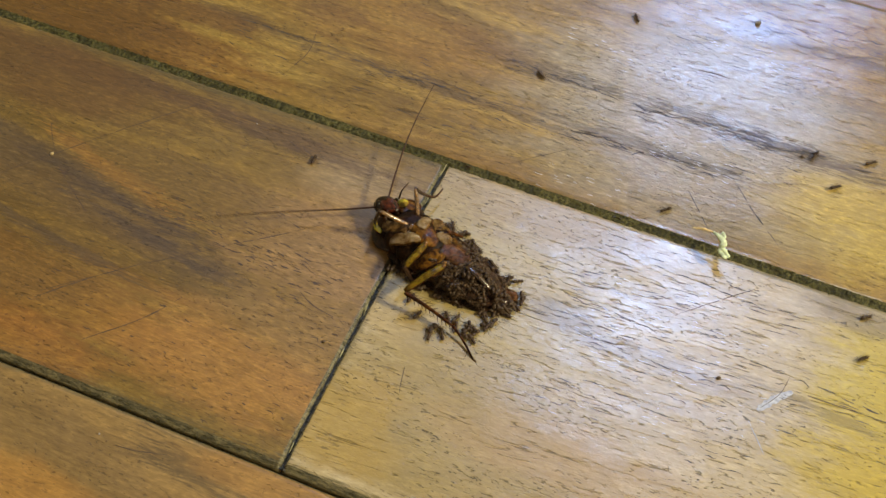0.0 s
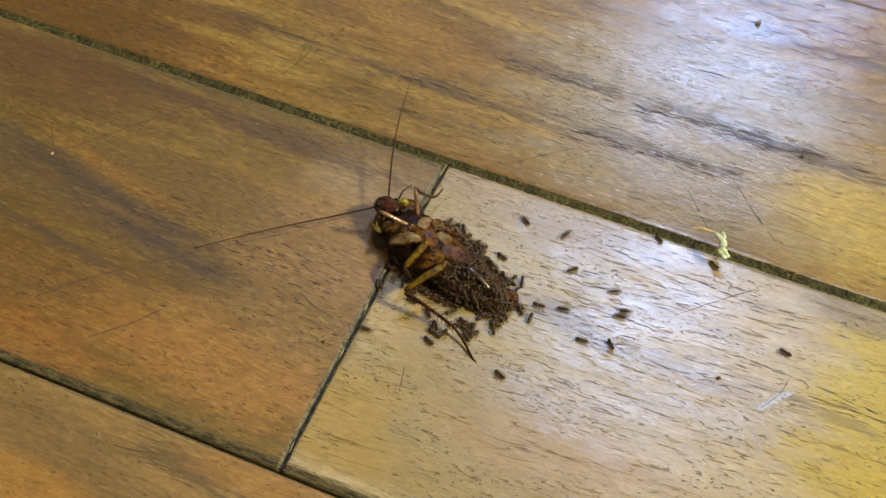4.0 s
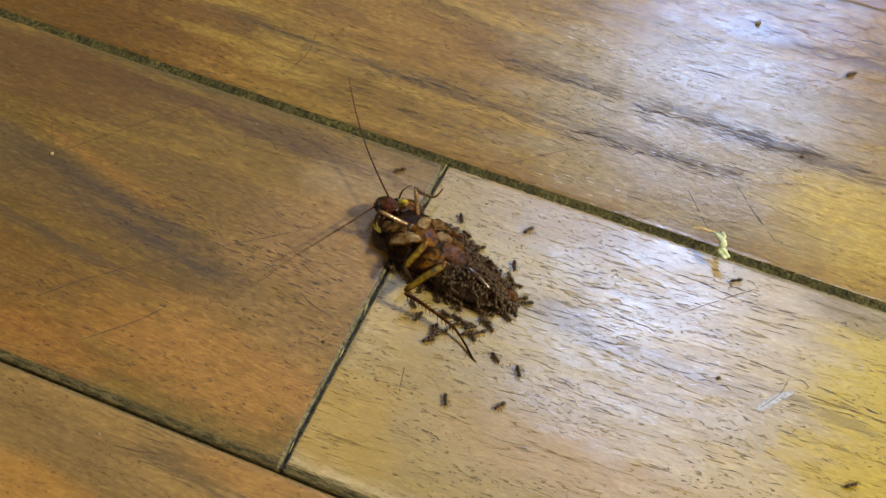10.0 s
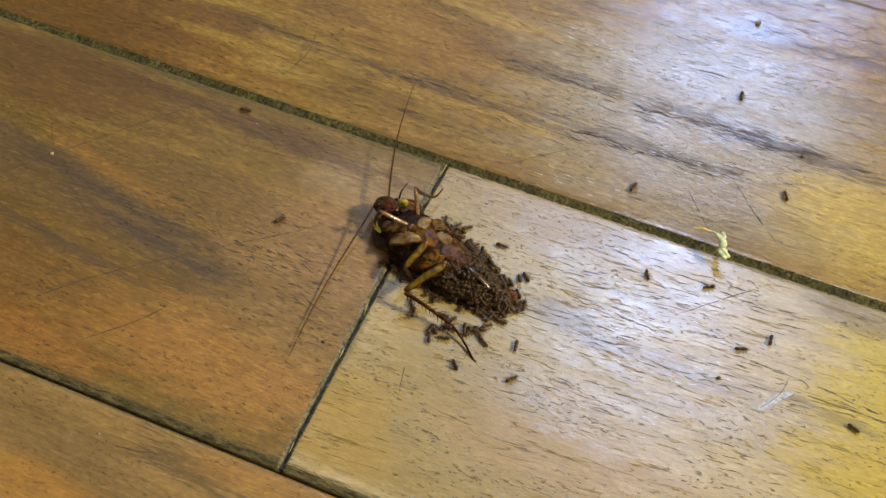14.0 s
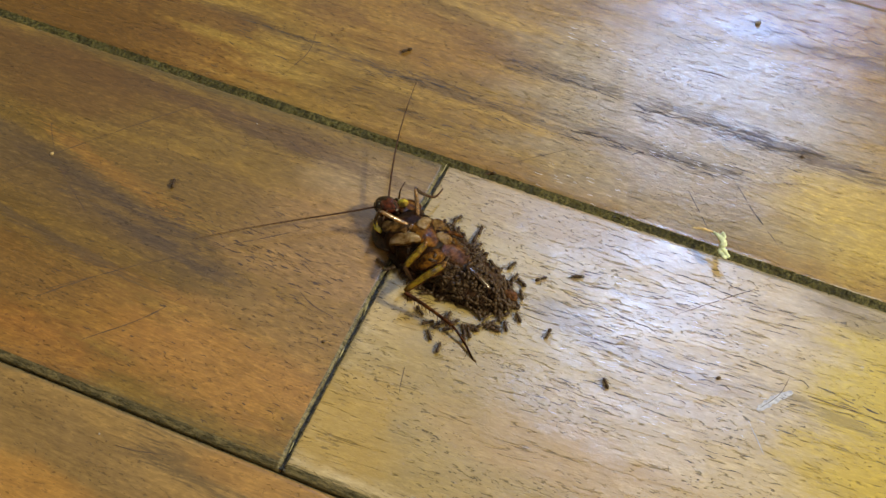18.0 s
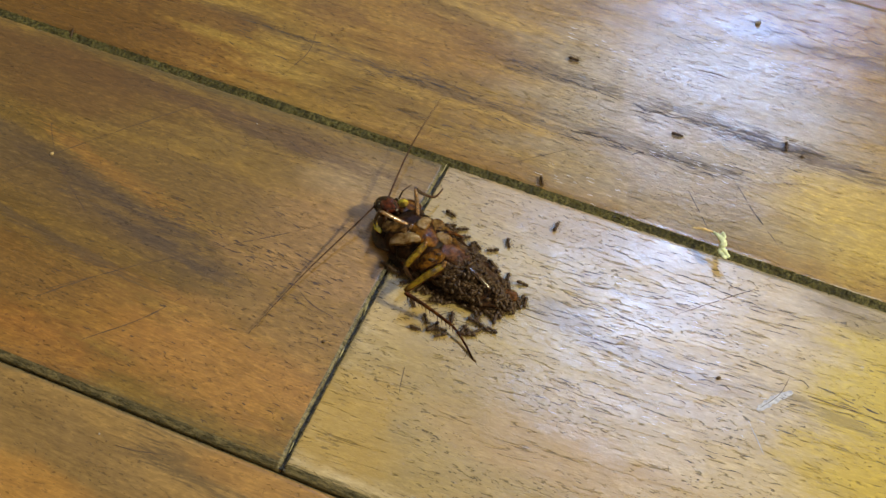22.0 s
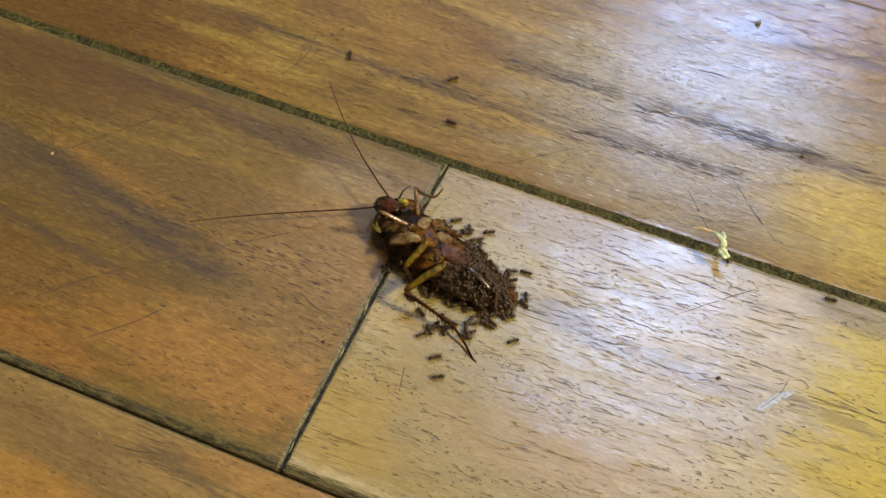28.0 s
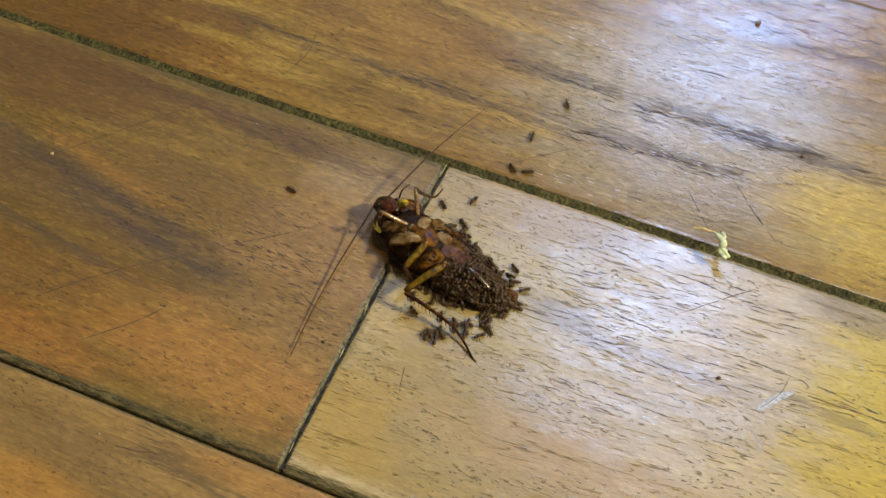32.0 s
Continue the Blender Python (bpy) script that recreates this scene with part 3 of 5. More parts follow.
for i, (pts, width) in enumerate([
    ([(26.8, 58.7), (31.0, 57.7), (34.1, 58.4), (39.5, 58.0), (44.1, 59.8), (49.8, 59.7), (58.8, 58.1), (68.6, 59.0)], 0.42),
    ([(17.4, 45.8), (22.2, 46.2), (26.9, 46.1), (31.4, 44.8), (39.5, 46.6), (47.8, 45.5), (52.2, 45.7)], 0.46),
    ([(17.8, 46.3), (25.6, 47.0), (30.1, 45.4)], 0.34),
    ([(35.2, 98.7), (42.2, 96.8), (49.8, 94.4), (56.5, 93.8)], 0.32),
    ([(65.6, 100.5), (72.9, 99.3), (81.0, 99.7)], 0.36),
    ([(72.0, 90.4), (75.6, 93.6), (79.0, 94.9), (82.1, 94.6)], 0.34),
    ([(-7.3, 61.0), (2.3, 59.9), (13.1, 59.4), (23.2, 58.4)], 0.40),
    ([(31.3, 79.5), (34.4, 76.7), (39.2, 75.7)], 0.22),
    ([(-75.5, -18.4), (-65.1, -18.5), (-55.4, -18.4)], 0.34),
    ([(-94.4, -15.0), (-82.9, -15.7), (-69.8, -17.0), (-57.0, -18.2)], 0.34),
    ([(-49.6, -19.4), (-41.6, -19.4), (-32.6, -20.0)], 0.34),
    ([(-108.8, -12.5), (-100.1, -13.6), (-90.9, -14.2)], 0.32),
    ([(-95.8, -35.0), (-87.4, -34.9), (-78.0, -35.5), (-66.2, -35.2)], 0.30),
    ([(-62.3, 19.0), (-53.4, 17.3), (-44.5, 15.0), (-36.3, 14.0)], 0.30),
    ([(-77.2, 47.7), (-62.0, 47.1), (-49.1, 47.6)], 0.32),
    ([(-45.2, 46.1), (-32.2, 45.4), (-18.6, 46.5)], 0.34),
    ([(-27.9, 35.8), (-17.2, 35.9), (-5.0, 35.6)], 0.30),
    ([(73.2, -0.7), (82.1, -1.2), (92.0, -1.7), (101.9, -2.7)], 0.34),
    ([(52.8, -9.6), (62.9, -9.5), (71.6, -9.1)], 0.32),
    ([(29.9, -0.1), (40.8, -0.6), (52.9, -1.6)], 0.32),
    ([(50.4, 16.1), (61.4, 14.9), (72.0, 14.4)], 0.30),
]):
    broken(pts, width, i)


def cracks_or_glints(x0, y0, x1, y1, n, wide, seed, longest=5.5, thick=0.28, mat=None):
    """Short broken dark lines along a streak in the grain; in white, painted glints."""
    rnd = random.Random(seed)
    for k in range(n):
        f = rnd.random()
        a = Vector((x0 + (x1 - x0) * f, y0 + (y1 - y0) * f + rnd.gauss(0, wide)))
        length = rnd.uniform(longest * 0.33, longest)
        slope = rnd.gauss(0.05, 0.05) if a.x > 0 and a.y < 25 else rnd.gauss(-0.05, 0.06)
        pts = [(a.x + length * g, a.y + length * g * slope + rnd.gauss(0, 0.10)) for g in (0, 0.35, 0.7, 1.0)]
        scratch_or_glint(pts, rnd.uniform(0.12, thick), mat if mat else scratch_black if a.y > 30 or a.x > 20 else scratch_dark, seed + k * 1.3)


cracks_or_glints(12.3, 45.1, 57.5, 47.8, 44, 1.2, 1, 6.0, 0.28)
cracks_or_glints(25.4, 58.5, 69.6, 59.6, 40, 1.1, 2, 6.0, 0.28)
cracks_or_glints(-15.8, 58.6, 20.6, 59.5, 30, 1.3, 3, 5.0, 0.26)
cracks_or_glints(-44.8, 45.3, 1.7, 45.5, 26, 1.4, 4, 5.0, 0.26)
cracks_or_glints(46.6, 97.3, 81.2, 94.8, 26, 2.0, 5, 5.5, 0.26)
cracks_or_glints(57.1, 59.1, 88.7, 60.2, 18, 1.6, 6)
cracks_or_glints(25.1, -5.6, 48.5, -8.3, 8, 1.6, 7)
cracks_or_glints(51.9, -6.8, 83.1, -5.6, 10, 1.6, 8)
cracks_or_glints(82.8, -4.3, 102.6, -6.1, 8, 1.5, 9)
cracks_or_glints(-46.6, -12.7, -18.7, -27.9, 6, 2.0, 10)
cracks_or_glints(23.3, 83.5, 60.9, 82.4, 22, 5.0, 11)
cracks_or_glints(27.2, 57.4, 69.2, 61.2, 20, 4.5, 12)
cracks_or_glints(20.7, 2.8, 80.1, 7.2, 90, 9.0, 13)
cracks_or_glints(24.6, -21.9, 85.3, -15.0, 70, 9.0, 14)
cracks_or_glints(-31.4, 43.8, 14.5, 43.2, 16, 5.0, 15)
cracks_or_glints(-78.8, 41.0, -30.7, 42.2, 14, 6.0, 16)
cracks_or_glints(-62.7, -16.1, -18.0, -17.7, 80, 5.0, 17, 2.8, 0.42)
cracks_or_glints(-41.9, -16.0, -13.3, -30.4, 50, 4.5, 18, 2.8, 0.42)
cracks_or_glints(-73.1, -11.4, -42.7, -19.9, 24, 2.5, 19, 3.2, 0.40)
cracks_or_glints(-56.2, -56.3, -14.4, -47.5, 34, 7.0, 20, 2.2, 0.36)
cracks_or_glints(-82.6, -42.2, -45.0, -39.2, 26, 6.0, 21, 2.2, 0.36)
# white strips: glints of the window on rough varnish, put into the colour
cracks_or_glints(34.6, 47.8, 55.8, 48.3, 40, 3.0, 30, 2.6, 0.2, glint_white)
cracks_or_glints(29.3, 89.4, 57.8, 84.3, 30, 6.0, 31, 2.6, 0.2, glint_white)
cracks_or_glints(4.0, 72.3, 21.3, 71.1, 14, 1.5, 32, 2.6, 0.2, glint_white)
cracks_or_glints(10.7, 29.4, 36.0, 34.5, 16, 1.8, 33, 2.6, 0.2, glint_white)
cracks_or_glints(30.0, -0.5, 68.2, 3.0, 40, 7.0, 34, 2.6, 0.2, glint_white)
cracks_or_glints(29.1, -16.5, 85.0, -13.6, 36, 9.0, 35, 2.6, 0.2, glint_white)


def on_floor(x, y):
    """Floor axes to world millimetres."""
    p = FLOOR.to_3x3() @ Vector((x, y, 0))
    return Vector((p.x, p.y, floor_z(x, y)))


def base(name, at, label, category, group=""):
    ob = new(name)
    ob.empty_display_size = 0.002
    ob.location = Vector(at) * MM
    return tagged(ob, label, category, group)


# pale green scrap of leaf caught at the joint
scrap = base("leaf_scrap", on_floor(59.4, 26.7), "shrivelled pale green scrap of leaf caught in the floor joint", "leaf")
RISE = scrap.location.z / MM + 0.3


def shred(pts, radii, seed):
    """A shrivelled ribbon of leaf, thin and twisted."""
    bm = bmesh.new()
    line = bend([(x, y, z - RISE) for x, y, z in pts], 6)
    n = len(line) - 1
    tube(bm, line, [1.3 * radii[0] + 1.3 * (radii[1] - radii[0]) * math.sin(math.pi * k / n) for k in range(n + 1)], 8, 0.45)
    for v in bm.verts:
        v.co += noise.noise_vector(v.co * 1.6 + Vector((seed, 0, 0))) * 0.22
    return bm


part("blade", shred([(-2.55, 2.27, 1.7), (-1.73, 0.97, 2.0), (-0.91, -0.58, 2.2), (-0.89, -1.69, 2.0), (-1.02, -2.36, 1.6), (-0.48, -3.37, 1.5), (0.2, -4.57, 1.2)], (0.22, 0.62), 0), leaf_green, scrap)
part("blade", shred([(-0.72, 2.18, 1.6), (-0.4, 1.03, 1.9), (-0.59, -0.2, 2.1)], (0.2, 0.42), 3), leaf_green, scrap)
part("blade", shred([(-0.99, -1.96, 1.7), (-1.59, -2.91, 1.5), (-0.95, -4.32, 1.3), (-0.21, -4.72, 1.2)], (0.25, 0.5), 6), leaf_green, scrap)
part("stalk", shred([(-7.16, 3.56, 1.2), (-5.66, 3.36, 1.5), (-3.91, 2.81, 1.6), (-2.44, 2.11, 1.7)], (0.14, 0.24), 9), straw, scrap, "dry straw-coloured stalk")


def crumb(x, y, r, mat, label, category="crumb"):
    p = on_floor(x, y)
    bm = bmesh.new()
    blob(bm, (0, 0, r * 0.5), (r, r * 0.8, r * 0.6), 30, 0, 10, 7, r * 0.35)
    bmesh.ops.scale(bm, vec=(MM, MM, MM), verts=bm.verts)
    ob = new("crumb", mesh_of("crumb", bm, mat))
    ob.location = p * MM
    return tagged(ob, label, category, "crumbs on the floor")


crumb(48.8, 94.8, 0.85, crumb_tan, "small dull tan crumb lying on the planks")
crumb(67.6, -7.8, 0.55, crumb_brown, "tiny dark crumb lying on the planks")
crumb(69.9, 58.5, 0.5, crumb_brown, "tiny dark crumb lying on the planks")
crumb(-14.3, -33.2, 0.5, crumb_brown, "tiny dark crumb lying on the planks")
crumb(-57.7, 17.9, 0.22, scratch_light, "tiny pale grain lying on the planks", "grain")
crumb(-48.1, -70.9, 0.22, scratch_light, "tiny pale grain lying on the planks", "grain")
crumb(-98.0, -11.3, 0.5, straw, "tiny pale grain lying on the planks", "grain")

# ---- the cockroach, on its back ----
HEAD = Vector((-14.28, 10.14, 0))
AXIS = -40.09
BODY = pose(0, 0, 0, 0, 0, AXIS).to_3x3()
SHAPE = [  # along the body, middle line, half width, height of the belly
    (1.0, 0.0, 2.0, 3.6), (4.0, -0.4, 4.6, 4.6), (8.0, -1.2, 6.0, 5.6), (12.0, -1.8, 6.4, 6.2), (17.0, -2.0, 6.3, 6.4),
    (22.0, -2.2, 5.9, 5.8), (27.0, -2.4, 5.4, 5.2), (31.0, -2.2, 4.7, 4.4), (34.0, -1.9, 3.8, 3.4), (36.5, -1.6, 2.4, 2.0), (40.0, -1.4, 0.6, 0.5)]


def shape(u):
    for a, b in zip(SHAPE, SHAPE[1:]):
        if a[0] <= u <= b[0]:
            f = (u - a[0]) / (b[0] - a[0])
            return [p + (q - p) * f for p, q in zip(a[1:], b[1:])]
    return None


def body_height(x, y):
    """Height of the body over a place in the world, or 0."""
    q = BODY.transposed() @ (Vector((x, y, 0)) - HEAD)
    s = shape(q.x)
    if not s:
        return 0.0
    r = abs(q.y - s[0]) / s[1]
    return s[2] * math.sqrt(1 - r * r) if r < 1 else 0.0


LIFT = on_floor(-9, 0).z            # the plank's surface under the body
roach = base("cockroach", (HEAD.x, HEAD.y, LIFT), "dead amber-brown cockroach lying on its back, long feelers", "cockroach")


def bp(u, v, z):
    return BODY @ Vector((u, v, z)) - Vector((0, 0, LIFT))


def wp(x, y, z):
    """World millimetres in the cockroach's space."""
    return Vector((x - HEAD.x, y - HEAD.y, z - LIFT))


def hull(u0, u1, low, swell, mat, name, parent, label="", steps=12, widen=0.0, notch=0.0):
    """A slice of the trunk between two places along it."""
    bm = bmesh.new()
    loops = []
    for i in range(steps + 1):
        u = u0 + (u1 - u0) * i / steps
        mid, half, top = shape(min(max(u, 1.0), 40.0))
        f = i / steps
        k = 1 + swell * (math.sin(math.pi * f) ** 0.5 - 0.6)
        low_u = min(low, top * 0.5)
        loop = []
        for j in range(32):
            a = 2 * math.pi * j / 32
            c, s = math.cos(a), math.sin(a)
            z = low_u + (top * k - low_u) * s if s > 0 else low_u + low_u * 0.9 * s
            q = bp(u + notch * (c * c), mid + (half + widen) * c * (1 + (k - 1) * 0.5), z)
            loop.append(q + noise.noise_vector(q * 0.55) * 0.35 + noise.noise_vector(q * 1.4) * 0.14)
        loops.append(loop)
    rings(bm, loops)
    return part(name, bm, mat, parent, label)


# shield and folded wings under the body
bm = bmesh.new()
blob(bm, bp(6.2, -1.0, 1.5 + LIFT), (5.6, 7.4, 1.3), AXIS, 0, 24, 10)
shield = part("shield", bm, chitin_dark, roach, "dark brown neck shield")
for side in (1, -1):
    bm = bmesh.new()
    loops = []
    for u, half in ((9, 5.5), (13, 6.6), (20, 6.4), (28, 5.3), (33, 4.2), (36, 2.4), (37.6, 0.5)):
        mid = -1.9
        y0, y1 = mid + side * 0.1, mid + side * (half + 1.1)
        loops.append([bp(u, y, z + LIFT) for y, z in ((y0, 0.15), (y1, 1.2), (y1 - side * 0.1, 1.7), ((y0 + y1) / 2, 1.6), (y0, 1.3))][::side])
    rings(bm, loops)
    part("wing", bm, chitin_shaded, roach, "folded amber-brown wing")

# trunk; its blackish colour paints the shade in the gaps between the lobes
thorax = hull(6.0, 11.5, 2.2, 0.10, chitin_shaded, "thorax", roach, "dark amber thorax")
hull(11.0, 15.5, 2.2, 0.08, chitin_shaded, "thorax_plate", thorax)
hull(15.0, 19.5, 2.2, 0.08, chitin_shaded, "thorax_plate", thorax)
abdomen = hull(19.0, 22.5, 2.2, 0.06, chitin, "abdomen", roach, "brown ringed abdomen")
for k, u in enumerate((22.0, 24.8, 27.6, 30.4, 33.0, 35.4, 37.4)):
    hull(u, u + 3.0 if u < 37 else 39.0, 2.0, 0.07, (chitin_dark), "belly_plate", abdomen)
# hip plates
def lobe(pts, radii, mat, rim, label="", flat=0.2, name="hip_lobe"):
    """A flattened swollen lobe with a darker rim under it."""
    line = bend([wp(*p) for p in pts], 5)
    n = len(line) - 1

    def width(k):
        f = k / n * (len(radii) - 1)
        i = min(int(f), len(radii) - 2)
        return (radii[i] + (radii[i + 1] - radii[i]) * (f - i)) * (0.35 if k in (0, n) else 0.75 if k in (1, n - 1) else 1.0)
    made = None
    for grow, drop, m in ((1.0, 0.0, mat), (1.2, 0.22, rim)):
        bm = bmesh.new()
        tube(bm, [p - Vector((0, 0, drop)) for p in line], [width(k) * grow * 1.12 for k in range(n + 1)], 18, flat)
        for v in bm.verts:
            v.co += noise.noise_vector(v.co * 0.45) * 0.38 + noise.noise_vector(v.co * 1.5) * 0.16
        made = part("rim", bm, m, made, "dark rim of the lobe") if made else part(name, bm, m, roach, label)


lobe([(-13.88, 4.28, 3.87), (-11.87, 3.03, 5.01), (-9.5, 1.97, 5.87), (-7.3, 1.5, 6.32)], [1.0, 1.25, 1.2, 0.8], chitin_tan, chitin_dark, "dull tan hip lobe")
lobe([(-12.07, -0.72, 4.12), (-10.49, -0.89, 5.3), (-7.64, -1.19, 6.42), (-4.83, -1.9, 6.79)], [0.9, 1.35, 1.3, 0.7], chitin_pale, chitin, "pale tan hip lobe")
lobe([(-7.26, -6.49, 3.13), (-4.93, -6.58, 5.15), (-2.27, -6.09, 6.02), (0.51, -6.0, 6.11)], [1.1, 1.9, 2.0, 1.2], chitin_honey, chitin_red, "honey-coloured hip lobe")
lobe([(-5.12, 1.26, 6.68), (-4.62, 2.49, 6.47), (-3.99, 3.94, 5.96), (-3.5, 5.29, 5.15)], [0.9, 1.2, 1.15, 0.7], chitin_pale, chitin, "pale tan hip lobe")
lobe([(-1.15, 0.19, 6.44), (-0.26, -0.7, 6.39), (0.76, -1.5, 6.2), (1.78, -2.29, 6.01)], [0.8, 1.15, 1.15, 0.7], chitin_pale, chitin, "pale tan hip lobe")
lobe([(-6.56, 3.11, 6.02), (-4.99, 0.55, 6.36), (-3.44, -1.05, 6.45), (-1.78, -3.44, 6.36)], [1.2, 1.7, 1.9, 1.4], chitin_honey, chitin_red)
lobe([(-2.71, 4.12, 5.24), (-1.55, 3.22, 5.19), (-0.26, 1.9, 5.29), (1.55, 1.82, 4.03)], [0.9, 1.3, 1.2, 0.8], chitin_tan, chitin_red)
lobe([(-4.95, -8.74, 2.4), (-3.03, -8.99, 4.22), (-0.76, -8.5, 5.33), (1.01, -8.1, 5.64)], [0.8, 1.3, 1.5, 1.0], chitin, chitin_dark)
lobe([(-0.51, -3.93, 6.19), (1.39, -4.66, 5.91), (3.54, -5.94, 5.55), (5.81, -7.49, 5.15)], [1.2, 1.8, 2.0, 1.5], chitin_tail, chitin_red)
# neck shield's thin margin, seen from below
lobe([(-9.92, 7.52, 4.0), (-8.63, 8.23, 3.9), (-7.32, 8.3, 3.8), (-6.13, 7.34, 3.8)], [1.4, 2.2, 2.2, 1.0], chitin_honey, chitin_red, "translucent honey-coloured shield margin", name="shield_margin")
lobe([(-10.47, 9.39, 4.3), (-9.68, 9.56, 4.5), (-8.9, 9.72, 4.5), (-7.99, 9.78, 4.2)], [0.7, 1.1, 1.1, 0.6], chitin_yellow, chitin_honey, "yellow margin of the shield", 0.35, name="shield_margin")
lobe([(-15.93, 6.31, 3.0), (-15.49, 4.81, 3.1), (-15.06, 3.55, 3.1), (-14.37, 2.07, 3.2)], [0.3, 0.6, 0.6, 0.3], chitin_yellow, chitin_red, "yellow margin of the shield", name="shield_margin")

# head
bm = bmesh.new()
blob(bm, wp(-12.42, 9.08, 4.5), (2.35, 1.9, 1.6), -20, 0, 22, 14, 0.12)
head = part("head", bm, chitin_face, roach, "glossy red-brown head")
bm = bmesh.new()
blob(bm, wp(-13.26, 9.7, 3.4), (2.9, 2.55, 1.9), -18, 0, 22, 14, 0.12)
part("crown", bm, eye_black, head, "glossy black crown of the head")
for c, r in ((wp(-15.05, 9.47, 4.4), (0.7, 1.1, 1.0)), (wp(-10.9, 10.89, 4.0), (0.6, 0.5, 0.8))):
    bm = bmesh.new()
    blob(bm, c, r, 15, 0, 12, 8)
    part("eye", bm, eye_black, head, "glossy black eye")
bm = bmesh.new()
blob(bm, wp(-11.08, 8.05, 4.6), (1.2, 0.9, 0.9), -30, 0, 12, 8, 0.08)
part("jaw", bm, chitin_face, head)
bm = bmesh.new()
blob(bm, wp(-13.13, 6.37, 4.5), (2.3, 0.9, 0.9), -25, 0, 12, 8, 0.10)
part("lip", bm, chitin_red, head)

# reddish tip of the belly
bm = bmesh.new()
blob(bm, wp(15.16, -13.12, 1.3), (2.0, 1.3, 0.5), AXIS, 0, 14, 9, 0.25)
part("tail_plate", bm, chitin_tail, abdomen, "reddish tail plate")
palps = []
for pts in ([(-10.23, 11.02, 4.50), (-9.68, 11.87, 6.00), (-9.15, 12.40, 6.60), (-8.02, 14.47, 6.00)], [(-12.75, 7.46, 5.00), (-13.44, 5.49, 6.00), (-13.93, 3.88, 5.60)]):
    bm = bmesh.new()
    pts = [wp(*p) for p in pts]
    o = pts[0]
    line = bend([p - o for p in pts], 4)
    tube(bm, line, [0.24 - 0.010 * k for k in range(len(line))], 6)
    palps.append((part("palp", bm, horn, roach, at=Matrix.Translation(o * MM)), o))

# legs
def spines(bm, pts, r, n, length, seed):
    rnd = random.Random(seed)
    for k in range(n):
        f = (k + 0.6) / n * (len(pts) - 1)
        i = min(int(f), len(pts) - 2)
        p = Vector(pts[i]).lerp(Vector(pts[i + 1]), f - i)
        d = (Vector(pts[i + 1]) - Vector(pts[i])).normalized()
        side = d.cross(Vector((0, 0, 1))).normalized() * (1 if k % 2 else -1)
        tip = p + (d * 0.75 + side * 0.8 + Vector((0, 0, rnd.uniform(-0.2, 0.5)))).normalized() * length
        tube(bm, [p, p.lerp(tip, 0.5), tip], [r, r * 0.7, r * 0.2], 4)


def limb(name, pts, r0, r1, mat, parent, flat=1.0, spiny=0, bulge=0.0, label=""):
    bm = bmesh.new()
    line = bend([wp(*p) for p in pts], 5)
    n = len(line) - 1
    tube(bm, line, [(0.78 if r0 > 0.6 else 1.1) * (r0 + (r1 - r0) * k / n) * (1 + bulge * math.sin(math.pi * k / n)) * (0.75 if k in (0, n) else 1) for k in range(n + 1)], 9, flat)
    if spiny:
        spines(bm, line, 0.14, spiny, 1.9, len(name) + spiny)
    return part(name, bm, mat, parent, label)


def leg(parts, label):
    thing = None
    if parts[0][4] is chitin_leg:
        name, pts, r0, r1, mat, flat, spiny, bulge = parts[0]
        thing = limb(name, pts, r0, r1, mat, roach, flat, spiny, bulge, label)
        limb("keel", [(x, y, z - 0.35) for x, y, z in pts], r0 * 1.15, r1 * 1.15, chitin_red, thing, 0.45, 0, bulge, "dark brown keel of the thigh")
        parts = parts[1:]
    for name, pts, r0, r1, mat, flat, spiny, bulge in parts:
        thing_part = limb(name, pts, r0, r1, mat, thing or roach, flat, spiny, bulge, "" if thing else label)
        thing = thing or thing_part


leg([("leg", [(-5.84, 5.58, 4.5), (-5.95, 7.78, 7.0), (-6.33, 10.35, 9.4)], 0.62, 0.5, chitin_shin, 1.0, 0, 0.2),
     ("tibia", [(-6.33, 10.35, 9.4), (-5.22, 11.34, 6.5), (-3.83, 12.79, 3.40)], 0.42, 0.36, chitin_dark, 1.0, 5, 0.0),
     ("tarsus", [(-3.83, 12.79, 3.40), (-2.12, 13.31, 2.00), (-1.07, 14.63, 1.30), (0.00, 16.58, 0.90)], 0.32, 0.16, horn, 1.0, 0, 0.0)], "folded front leg, glossy brown")
leg([("leg", [(-7.22, 2.86, 4.8), (-10.51, 3.16, 7.3), (-14.15, 3.89, 9.6)], 0.66, 0.5, chitin_shin, 1.0, 0, 0.25),
     ("tibia", [(-14.13, 3.68, 9.9), (-15.03, 4.17, 7.2), (-15.67, 4.07, 4.4)], 0.42, 0.3, chitin_dark, 1.0, 4, 0.0)], "folded front leg, glossy brown")
leg([("leg", [(-3.80, -3.10, 7.00), (-5.79, -5.93, 7.40), (-8.53, -8.88, 6.40)], 0.9, 0.8, chitin_leg, 0.6, 0, 0.25),
     ("tibia", [(-8.52, -9.01, 6.60), (-7.81, -9.52, 4.60), (-6.57, -10.60, 3.00)], 0.45, 0.35, chitin_dark, 1.0, 5, 0.0)], "middle leg with a yellow thigh")
